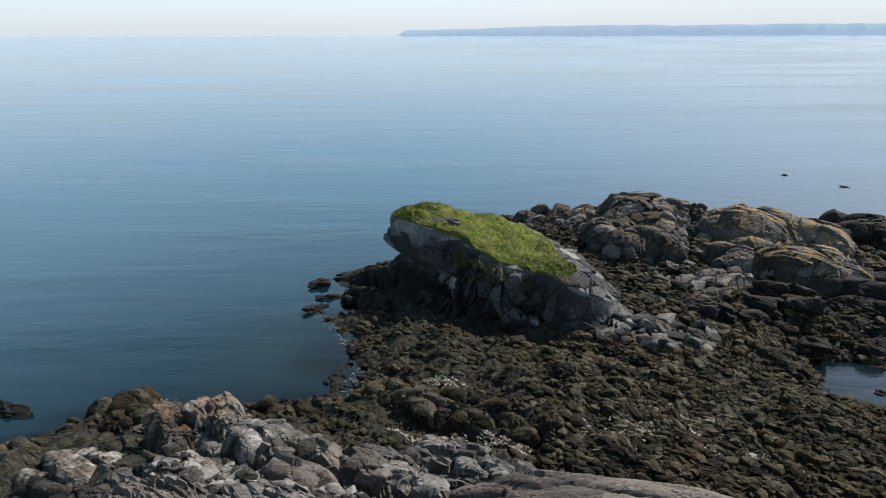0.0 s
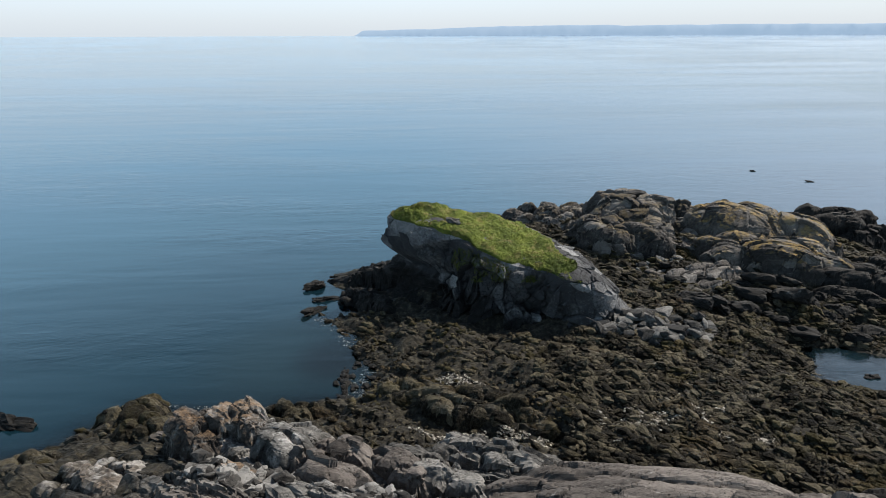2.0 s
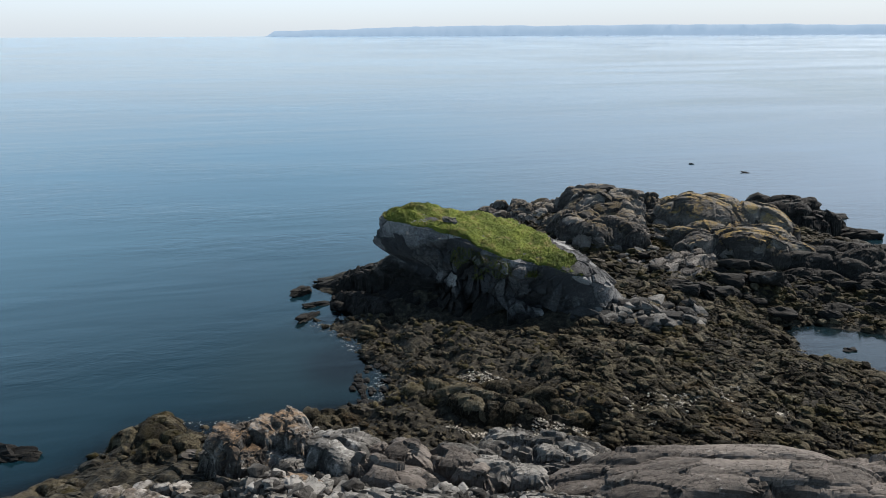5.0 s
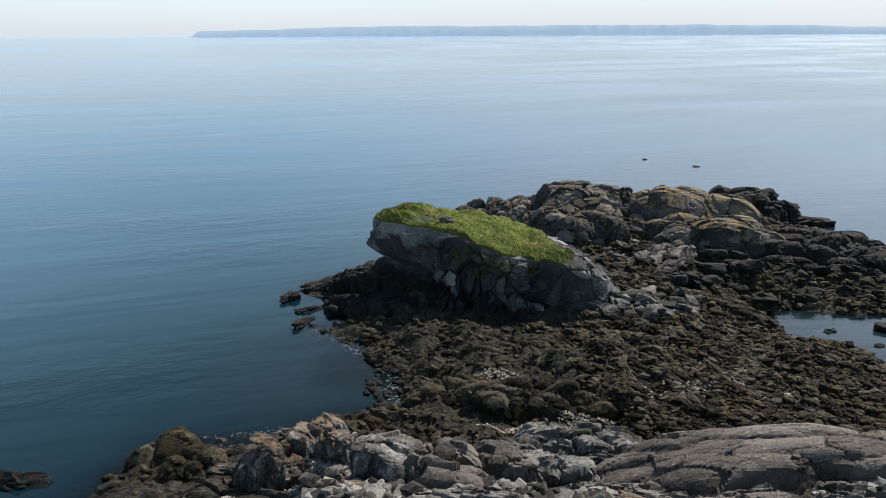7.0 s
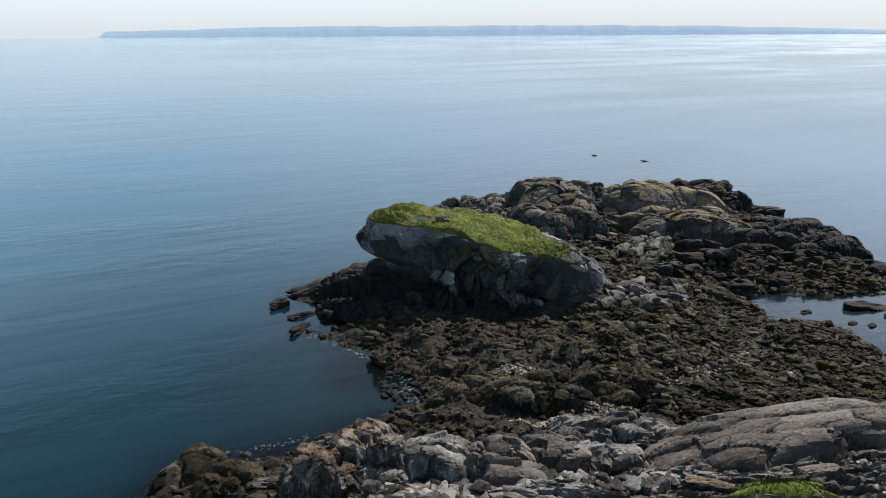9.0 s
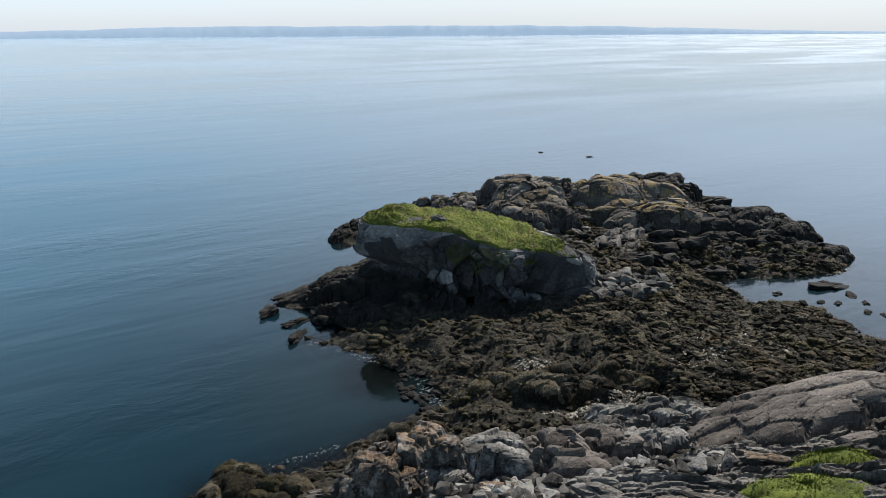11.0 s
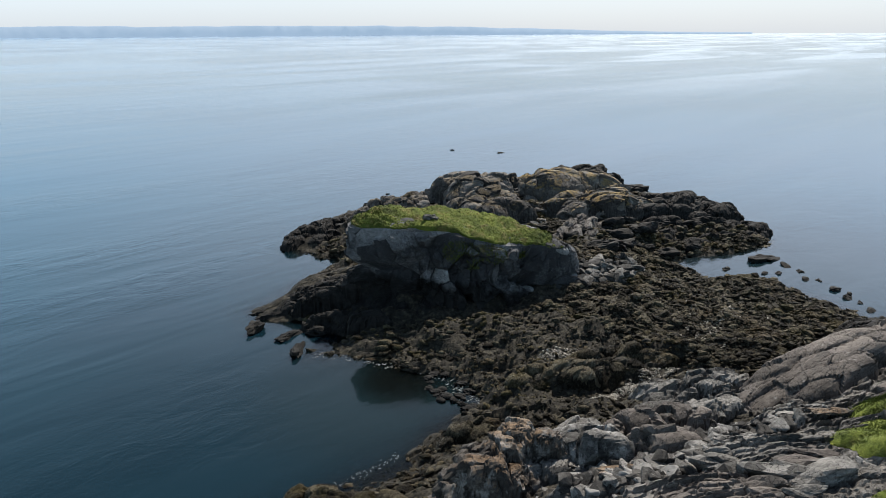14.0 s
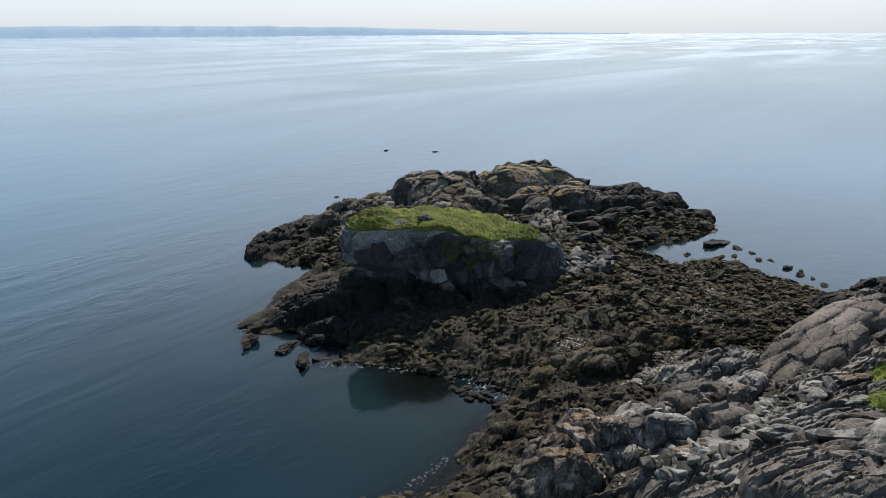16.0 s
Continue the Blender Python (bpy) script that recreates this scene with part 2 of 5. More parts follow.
def weed_material(name, tones=WEED, pale=0.0):
    """Rockweed over stone, with pale shells and pebbles in patches."""
    m, nt, bsdf = nodes_of(name)
    tuft = noise_node(nt, 9.0, 6, 0.7)
    patch = noise_node(nt, 0.8, 5, 0.6)
    v = calc(nt, "ADD", calc(nt, "MULTIPLY", tuft, 0.6), calc(nt, "MULTIPLY", patch, 0.4))
    v = calc(nt, "ADD", v, calc(nt, "MULTIPLY", calc(nt, "SUBTRACT", noise_node(nt, 22.0, 5, 0.75), 0.5), 0.55))
    v = calc(nt, "ADD", v, calc(nt, "MULTIPLY", calc(nt, "SUBTRACT", block_value(nt), 0.5), 0.28))
    col = ramp(nt, v, ((0.36, tones[0]), (0.50, tones[1]), (0.65, tones[2])))
    olive = span(nt, noise_node(nt, 0.35, 4, 0.6), 0.52, 0.66)
    col = mix(nt, calc(nt, "MULTIPLY", olive, 0.45), col, (0.054, 0.045, 0.015))
    brown = span(nt, noise_node(nt, 0.22, 5, 0.65), 0.54, 0.66)
    col = mix(nt, calc(nt, "MULTIPLY", calc(nt, "MULTIPLY", brown, span(nt, tuft, 0.40, 0.60)), 0.65), col, (0.068, 0.046, 0.021))
    if pale:
        shells = calc(nt, "MULTIPLY", span(nt, noise_node(nt, 0.45, 5, 0.65), 0.55, 0.66), span(nt, noise_node(nt, 14.0, 4, 0.8), 0.50, 0.60))
        col = mix(nt, calc(nt, "MULTIPLY", shells, pale), col, (0.34, 0.32, 0.28))
    nt.links.new(col, bsdf.inputs["Base Color"])
    bsdf.inputs["Roughness"].default_value = 0.6
    bsdf.inputs["Specular IOR Level"].default_value = 0.05
    bumped(nt, bsdf, ((noise_node(nt, 3.0, 8, 0.7), 0.8, 0.18), (tuft, 1.0, 0.10), (noise_node(nt, 28.0, 4, 0.7), 1.0, 0.05)))
    return m


def grass_material(name, dry=0.5, tone=0.88):
    m, nt, bsdf = nodes_of(name)
    blades = noise_node(nt, 17.0, 6, 0.8)
    patch = noise_node(nt, 0.9, 5, 0.6)
    v = calc(nt, "ADD", calc(nt, "MULTIPLY", blades, 0.5), calc(nt, "MULTIPLY", patch, 0.5))
    col = ramp(nt, v, [(q, tuple(0.85 * tone * w for w in c)) for q, c in ((0.38, (0.034, 0.045, 0.009)), (0.51, (0.094, 0.122, 0.017)), (0.65, (0.190, 0.216, 0.037)))])
    brown = span(nt, noise_node(nt, 1.3, 6, 0.75), 0.50, 0.64)
    col = mix(nt, calc(nt, "MULTIPLY", brown, dry), col, (0.15, 0.115, 0.045))
    nt.links.new(col, bsdf.inputs["Base Color"])
    bsdf.inputs["Roughness"].default_value = 0.9
    bsdf.inputs["Specular IOR Level"].default_value = 0.2
    bumped(nt, bsdf, ((patch, 0.5, 0.2), (blades, 1.0, 0.08)))
    return m


ROCK = rock_material("grey_rock", (0.0279, 0.0270, 0.0251), (0.0790, 0.0754, 0.0697), (0.1767, 0.1681, 0.1561), 1.6)
SHORE_ROCK = rock_material("grey_shore_rock", (0.0259, 0.0250, 0.0233), (0.0732, 0.0698, 0.0645), (0.1636, 0.1557, 0.1446), 0.9)
CLIFF = rock_material("cliff_rock", (0.0284, 0.0290, 0.0306), (0.1056, 0.1060, 0.1076), (0.2327, 0.2294, 0.2240), 1.9, stain=0.03, pale_share=0.12, contrast=0.42, streak=0.16, spot=(-1.3, 36.5, 2.4), band_tilt=(3.5, 0.22), crust=((0.003, 0.003, 0.003), (0.0075, 0.0072, 0.0068), (0.018, 0.017, 0.015)))
FAR = rock_material("far_rock", (0.0190, 0.0174, 0.0160), (0.0590, 0.0535, 0.0490), (0.1330, 0.1215, 0.1110), 1.8, lichen=0.30, contrast=0.30)
GOLD = rock_material("lichen_rock", (0.0190, 0.0172, 0.0156), (0.0553, 0.0498, 0.0449), (0.1163, 0.1066, 0.0947), 1.9, lichen=0.68, contrast=0.30, growth=((0.125, 0.080, 0.022), (0.25, 0.165, 0.040)))
RUST = rock_material("rusty_rock", (0.0197, 0.0172, 0.0155), (0.0586, 0.0517, 0.0450), (0.1295, 0.1152, 0.0999), 1.6, lichen=0.7, stain=0.25, growth_z=2.0, growth=((0.0832, 0.0512, 0.02688), (0.1792, 0.1152, 0.064)))
SLAB = rock_material("brown_slab", (0.0333, 0.0287, 0.0251), (0.0741, 0.0643, 0.0572), (0.1270, 0.1112, 0.0991), 1.4)
PALE = rock_material("pale_rock", (0.0228, 0.0216, 0.0197), (0.0636, 0.0612, 0.0572), (0.1528, 0.1471, 0.1382), 1.5, stain=0.3)
DARK = rock_material("dark_ledge", (0.0054, 0.0051, 0.0047), (0.0163, 0.0148, 0.0135), (0.0385, 0.0354, 0.0314), 2.1, crust=((0.0023, 0.0023, 0.0023), (0.0066, 0.0062, 0.0056), (0.0187, 0.0172, 0.0140)))
GROUND = rock_material("shore_ground", (0.0253, 0.0235, 0.0214), (0.0681, 0.0633, 0.0574), (0.1558, 0.1470, 0.1352), 2.5, crust=((0.0046, 0.0041, 0.0032), (0.0180, 0.0157, 0.0108), (0.058, 0.051, 0.034)))
FALLEN = rock_material("fallen_rock", (0.0158, 0.0153, 0.0146), (0.0466, 0.0447, 0.0419), (0.1300, 0.1246, 0.1166), 1.2, contrast=0.42, pale_share=0.2)
RUBBLE = rock_material("rubble_stone", (0.018, 0.0168, 0.0155), (0.058, 0.0545, 0.050), (0.17, 0.165, 0.156), 0.2, contrast=0.5)
WEEDY = weed_material("rockweed", pale=0.35)
TURF = grass_material("turf", 0.68)
BLADES = grass_material("grass_blades", 0.6, 0.80)
FRESH = grass_material("fresh_turf", 0.2, 1.12)
FRESH_BLADES = grass_material("fresh_grass_blades", 0.15, 1.08)
SHELL = rock_material("shell_gravel", (0.0476, 0.0429, 0.0352), (0.1523, 0.1390, 0.1181), (0.3427, 0.3189, 0.2761), -9.0, contrast=0.5)


# ---- the lie of the land ----
SHORE = np.array([(-60, 16), (-34, 21), (-24, 23.5), (-18.7, 26), (-16.2, 28.6), (-14.5, 29.1), (-12.0, 28.7), (-9.5, 28.2), (-6.6, 28.6), (-4.8, 28.8), (-4.2, 30.2), (-4.3, 32.4), (-5.2, 34.4),
                  (-6.2, 36.4), (-7.0, 38.0), (-8.0, 39.5), (-6.2, 39.9), (-6.2, 42.8), (-7.6, 45.2), (-7.8, 47.4), (-4, 49.6), (1.4, 51.4), (1.6, 54.5), (0.2, 56.7), (3.3, 60.5),
                  (9, 63.4), (20, 62), (32, 57), (38.4, 54.4), (37.4, 51.5), (37.8, 49), (39.4, 46), (40.2, 44), (38, 39), (35, 34), (33.5, 30.8), (31, 29.6), (28, 30.6), (25.4, 31.9), (23.6, 33.4),
                  (21.2, 33.0), (19.8, 30.8), (19.8, 29.0), (21.0, 27.7), (22.0, 26), (21.8, 24), (22.0, 21.8), (21.2, 20.4), (19.9, 18.8), (22, 16.5), (25, 15), (33, 7), (44, -8), (60, -60), (-60, -60)], float)


def shore_distance(p):
    """Metres inland of the waterline; minus out at sea."""
    best = np.full(len(p), 1e9)
    inside = np.zeros(len(p), bool)
    for a, b in zip(SHORE, np.roll(SHORE, -1, 0)):
        d = b - a
        t = np.clip(((p - a) @ d) / (d @ d), 0, 1)
        best = np.minimum(best, np.hypot(*(p - a - t[:, None] * d).T))
        cross = (a[1] > p[:, 1]) != (b[1] > p[:, 1])
        inside ^= cross & (p[:, 0] < (b[0] - a[0]) * (p[:, 1] - a[1]) / (b[1] - a[1] + 1e-12) + a[0])
    return np.where(inside, best, -best)


def sstep(v, low, high):
    t = np.clip((v - low) / (high - low), 0, 1)
    return t * t * (3 - 2 * t)


def ridge(p, x0, y0, x1, y1, width, height):
    a, d = np.array((x0, y0)), np.array((x1 - x0, y1 - y0), float)
    t = np.clip(((p - a) @ d) / (d @ d), 0, 1)
    r = np.hypot(*(p - a - t[:, None] * d).T)
    return height * np.exp(-(r / width) ** 2)


def land(p):
    """Ground height without its small forms."""
    p3 = np.column_stack([p, 0 * p[:, 0]])
    d = shore_distance(p) + 0.5 * fbm(p3 * 0.35, 3, 3)
    h = np.where(d > 0, 1.55 * (1 - np.exp(-np.clip(d, 0, 99) / 4.0)), -3.5 * (1 - np.exp(np.clip(d, -99, 0) / 7.0)))
    edge = np.where(p[:, 0] > -6, 21 - 0.28 * (p[:, 0] + 6), 21 - 0.42 * (p[:, 0] + 6))
    g = edge - p[:, 1]
    inland = sstep(d, 0.5, 5) * (0.12 + 0.88 * sstep(p[:, 0], -15.5, -8.5))
    h = h + inland * (1.9 * sstep(g, -1.5, 4.5) + 0.28 * np.clip(g - 3, 0, 4) + 0.03 * np.clip(g - 7, 0, 40))
    h = h + ridge(p, -3.5, 28, 4.6, 24.4, 0.9, 0.45) + ridge(p, 1, 30.5, 11, 27, 1.6, 0.35) + ridge(p, 10, 38, 22, 38, 3, 0.5)
    h = h + ridge(p, 12, 52, 26, 46, 5, 1.3) - ridge(p, 2.5, 34.3, 8, 31.6, 1.0, 0.25) - ridge(p, -2.6, 26.0, 3.6, 23.4, 1.0, 0.5)
    return h


def ground_at(x, y):
    return float(land(np.array([[x, y]]))[0])


def spaced(*pieces):
    out = []
    for low, high, step in pieces:
        out.extend(np.arange(low, high, step))
    out.append(pieces[-1][1])
    return np.array(out)


def bed_steps(p, small=0.11):
    """Thin beds that dip to the north-east and break off in low scarps to the south-west."""
    q = strata(p, -35, 0)
    zero = 0 * q[:, 0]
    part_of = np.floor(q[:, 0] / 1.5 + 0.8 * smooth(p * 0.5, 18))
    stage = q[:, 1] + 0.13 * fbm(p * (0.5, 0.5, 0.0), 3, 16) + 0.26 * hashed(part_of, zero, zero, 5)
    bits = np.floor(q[:, 0] / 0.55 + 0.5 * smooth(p * 1.1, 23))
    fine = stage + 0.16 * hashed(bits, np.floor(stage / 0.9), zero, 6)
    return 0.22 * (0.5 - np.mod(stage / 0.9, 1)) + small * (0.5 - np.mod(fine / 0.38 + 0.3, 1))


# the grid of the ground runs along the bedding, so that its steps are clean
STRIKE = radians(-35)
gx = spaced((-110, -50, 3), (-50, -31, 0.4), (-31, -23, 0.12), (-23, 0, 0.07), (0, 15, 0.12), (15, 24, 0.3), (24, 90, 3))
gy = spaced((-80, -30, 3), (-30, 4, 0.33), (4, 6, 0.115), (6, 15.5, 0.06), (15.5, 41, 0.115), (41, 56, 0.25), (56, 66, 0.6), (66, 100, 3))
GX, GY = np.meshgrid(gx, gy)
flat2 = np.column_stack([GX.ravel() * math.cos(STRIKE) - GY.ravel() * math.sin(STRIKE), GX.ravel() * math.sin(STRIKE) + GY.ravel() * math.cos(STRIKE)])
gz = land(flat2)
p3 = np.column_stack([flat2, gz])
bl, bv = fractured(p3, (1.7, 0.7, 0.7), k=3, step=0.6, tilt=0.5, crack=0.25, width=0.10)
bl2, _ = fractured(p3, (0.55, 0.28, 0.3), k=8, step=0.7, tilt=0.8, crack=0.3, width=0.12)
bl3, _ = fractured(p3, (0.22, 0.13, 0.15), k=13, step=0.8, tilt=0.8, crack=0.3, width=0.15)
dry = sstep(gz, -0.6, 0.4)
VG, UG = np.repeat(gy, len(gx)), np.tile(gx, len(gy))
fine_part = sstep(VG, 3.5, 5.5) * sstep(UG, -32.5, -30.5) * (1 - sstep(UG, 14, 16))      # small forms only where the grid can hold them
dry = dry * (0.25 + 0.75 * fine_part)
steps = bed_steps(p3)
bare = sstep(gz, 2.1, 3.0) * sstep(21 - 0.35 * (flat2[:, 0] + 6) - flat2[:, 1], -0.5, 1.5)          # layered ledges with scarps to the south-west
beds_h = 1 - np.abs(smooth(strata(p3, -32, 0) * (0.16, 0.62, 0.5), 15))
gz = gz + dry * ((0.45 + 0.30 * bare) * bl + fine_part * (0.12 + 0.18 * bare) * (bl2 + 0.5 * bl3) + (0.30 - 0.20 * bare) * fbm(p3 * 0.8, 3, 11) + 0.38 * (beds_h ** 2 - 0.45) + fine_part * bare * steps * (0.6 + 0.3 * smooth(p3 * 0.3, 19))) + 0.02 * fbm(p3 * 7, 2, 12) + (1 - fine_part) * dry * 1.6 * fbm(p3 * 0.22, 4, 17)
ground = new("ground", mesh_of("ground", np.column_stack([flat2, gz]), grid_faces(len(gy), len(gx), False), GROUND, bv))
tagged(ground, "dark weed-covered intertidal rock rising to bare grey ledges", "ground", kind="structure")


# ---- the sea ----
def sea_material():
    m, nt, bsdf = nodes_of("sea_water")
    nt.nodes.remove(bsdf)
    out = nt.nodes["Material Output"]
    depth = nt.nodes.new("ShaderNodeAttribute")
    depth.attribute_name = "shallow"
    deep = nt.nodes.new("ShaderNodeBsdfDiffuse")
    tone = ramp(nt, noise_node(nt, 0.02, 4, 0.6), ((0.35, (0.0030, 0.0100, 0.0153)), (0.65, (0.0046, 0.0205, 0.0300))))
    lee = nt.nodes.new("ShaderNodeAttribute")
    lee.attribute_name = "sheltered"
    murky = calc(nt, "MULTIPLY", lee.outputs["Fac"], 0.9, True)
    tone = mix(nt, murky, tone, (0.0062, 0.0145, 0.0175))
    # near-black tone painted into the water body as the cliff's reflection
    weedy = nt.nodes.new("ShaderNodeAttribute")
    weedy.attribute_name = "painted_reflection"
    tone = mix(nt, weedy.outputs["Fac"], tone, (0.0030, 0.0040, 0.0038))
    nt.links.new(tone, deep.inputs["Color"])
    clear = nt.nodes.new("ShaderNodeBsdfTransparent")
    clear.inputs["Color"].default_value = (0.36, 0.40, 0.39, 1)
    body = nt.nodes.new("ShaderNodeMixShader")
    nt.links.new(depth.outputs["Fac"], body.inputs[0])
    nt.links.new(deep.outputs[0], body.inputs[1])
    nt.links.new(clear.outputs[0], body.inputs[2])
    gloss = nt.nodes.new("ShaderNodeBsdfGlossy")
    gloss.inputs["Color"].default_value = (0.85, 0.905, 0.955, 1)
    fres = nt.nodes.new("ShaderNodeFresnel")
    fres.inputs["IOR"].default_value = 1.33
    gusts = span(nt, noise_node(nt, 0.010, 4, 0.55, ((0, 0, 20), (0.45, 1.6, 1)), 1.5), 0.36, 0.64)
    ruffled = calc(nt, "ADD", 0.07, calc(nt, "MULTIPLY", gusts, 0.08))
    nt.links.new(calc(nt, "SUBTRACT", ruffled, calc(nt, "MULTIPLY", lee.outputs["Fac"], 0.05)), gloss.inputs["Roughness"])
    top = nt.nodes.new("ShaderNodeMixShader")
    nt.links.new(fres.outputs[0], top.inputs[0])
    nt.links.new(body.outputs[0], top.inputs[1])
    nt.links.new(gloss.outputs[0], top.inputs[2])
    nt.links.new(top.outputs[0], out.inputs["Surface"])
    swell = noise_node(nt, 0.05, 3, 0.5, ((0, 0, 20), (0.5, 2.0, 1)), 0.5)
    waves = noise_node(nt, 0.16, 3, 0.5, ((0, 0, 24), (0.5, 1.8, 1)), 0.6)
    chop = noise_node(nt, 0.45, 4, 0.6, ((0, 0, 28), (0.8, 1.7, 1)), 0.8)
    ripple = noise_node(nt, 2.6, 4, 0.6, ((0, 0, 15), (0.7, 1.5, 1)), 0.4)
    calm = span(nt, noise_node(nt, 0.018, 3, 0.5, ((0, 0, 20), (0.5, 2.2, 1)), 1.2), 0.35, 0.65)
    calm = calc(nt, "MULTIPLY", calm, calc(nt, "SUBTRACT", 1.0, calc(nt, "MULTIPLY", lee.outputs["Fac"], 0.75)))
    last = bumped(nt, gloss, ((swell, 0.10, 0.8), (waves, 0.09, 0.30), (calc(nt, "MULTIPLY", chop, calm), 0.25, 0.20), (calc(nt, "MULTIPLY", ripple, calm), 0.20, 0.04)))
    nt.links.new(last, fres.inputs["Normal"])
    return m


sx = spaced((-4800, -400, 400), (-400, -60, 20), (-60, -24, 1.5), (-24, 46, 0.4), (46, 100, 3), (100, 400, 20), (400, 4800, 400))
sy = spaced((-400, -60, 20), (-60, 14, 2), (14, 66, 0.4), (66, 120, 3), (120, 400, 20), (400, 4880, 320))
SX, SY = np.meshgrid(sx, sy)
sp = np.column_stack([SX.ravel(), SY.ravel()])
close = (np.abs(sp[:, 0]) < 70) & (sp[:, 1] > -60) & (sp[:, 1] < 75)
under = np.full(len(sp), -4.0)
under[close] = land(sp[close])
shallow = np.clip(np.exp(np.clip(under, -9, 0) / 0.5), 0, 1) * 0.94
sea = new("sea", mesh_of("sea", np.column_stack([sp, 0 * sp[:, 0]]), grid_faces(len(sy), len(sx), False), sea_material(), flat=False))
at = sea.data.attributes.new("shallow", "FLOAT", "POINT")
at.data.foreach_set("value", shallow.astype(np.float32))
lee = np.exp(-(((sp[:, 0] + 8.5) / 5.5) ** 2 + ((sp[:, 1] - 33.5) / 6.5) ** 2) ** 2) + 0.7 * np.exp(-(((sp[:, 0] - 31) / 10.0) ** 2 + ((sp[:, 1] - 27) / 8.0) ** 2) ** 2)
at = sea.data.attributes.new("sheltered", "FLOAT", "POINT")
at.data.foreach_set("value", np.clip(lee, -1, 1).astype(np.float32))
mirror_patch = np.exp(-(((sp[:, 0] + 6.6) / 2.3) ** 2 + ((sp[:, 1] - 33.6) / 2.6) ** 2) ** 2)         # the cliff's dark reflection, painted as a patch of the bay
at = sea.data.attributes.new("painted_reflection", "FLOAT", "POINT")
at.data.foreach_set("value", (0.95 * mirror_patch).astype(np.float32))
tagged(sea, "calm blue-green sea with faint ripples under haze", "sea", kind="structure")


# ---- the far headland ----
def headland():
    m, nt, bsdf = nodes_of("far_land_haze_glow")
    # distance haze is painted on: pale blue emission over nearly black land
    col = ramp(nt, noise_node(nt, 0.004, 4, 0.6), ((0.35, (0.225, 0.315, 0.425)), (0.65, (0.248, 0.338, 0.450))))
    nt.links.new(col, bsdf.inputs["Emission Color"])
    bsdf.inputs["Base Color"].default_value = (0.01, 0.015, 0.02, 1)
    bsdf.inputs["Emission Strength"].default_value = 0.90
    bsdf.inputs["Roughness"].default_value = 1.0
    R = 4600.0
    ang = np.radians(np.linspace(-3.9, 67, 700))
    n3 = np.column_stack([ang * 40, 0 * ang, 0 * ang])
    rise = sstep(np.degrees(ang), -3.9, -3.0) * 36 + sstep(np.degrees(ang), -2, 12) * 26 + 4 * fbm(n3, 4, 5)
    rise = np.clip(rise * (1 - 0.85 * sstep(np.degrees(ang), 36, 67)), 1.0, 90)
    rows = []
    for s, hgt in ((0, -1), (0.0, 0.0), (20, 0.5), (45, 0.92), (90, 1.0), (200, 0.9)):
        r = R + s + 10 * smooth(n3 * 3 + s, 9)
        rows.append(np.column_stack([r * np.sin(ang), r * np.cos(ang), rise * hgt if hgt > 0 else np.full(len(ang), 2.0 * hgt)]))
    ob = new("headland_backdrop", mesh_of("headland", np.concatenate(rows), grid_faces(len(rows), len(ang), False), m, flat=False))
    tagged(ob, "low headland across the water, its blue haze painted as a glow", "headland", kind="structure")


headland()


# ---- the grass-topped rock ----
def closed_curve(ctrl, n):
    """A smooth closed line through the corners given."""
    c = np.array(ctrl, float)
    k = len(c)
    t = np.linspace(0, k, n, endpoint=False)
    i = t.astype(int)
    f = (t - i)[:, None]
    p0, p1, p2, p3_ = c[(i - 1) % k], c[i], c[(i + 1) % k], c[(i + 2) % k]
    return 0.5 * (2 * p1 + (p2 - p0) * f + (2 * p0 - 5 * p1 + 4 * p2 - p3_) * f ** 2 + (3 * p1 - p0 - 3 * p2 + p3_) * f ** 3)


FOOT = [(-5.2, 42.2, -.2), (-4.9, 39.4, 0.0), (-3.3, 37.9, 0.2), (-0.9, 36.7, 0.5), (2.5, 35.4, 0.8), (5.7, 34.2, 1.0), (8.4, 33.6, 1.2), (11.0, 34.1, 1.3),
        (12.3, 36.5, 1.4), (10.5, 40.0, 1.2), (6.5, 44.0, 1.0), (1.5, 46.3, 0.8), (-2.8, 45.8, 0.6)]
RIM = [(-3.5, 41.9, 6.1), (-1.9, 40.2, 6.0), (-0.4, 39.0, 5.9), (1.1, 37.5, 5.6), (3.6, 35.8, 4.8), (5.6, 34.9, 4.5), (7.4, 33.9, 4.1), (9.4, 34.0, 3.3),
       (10.3, 35.6, 3.2), (8.4, 38.0, 4.6), (5.4, 40.7, 5.7), (1.6, 42.5, 6.2), (-2.2, 42.9, 6.3)]


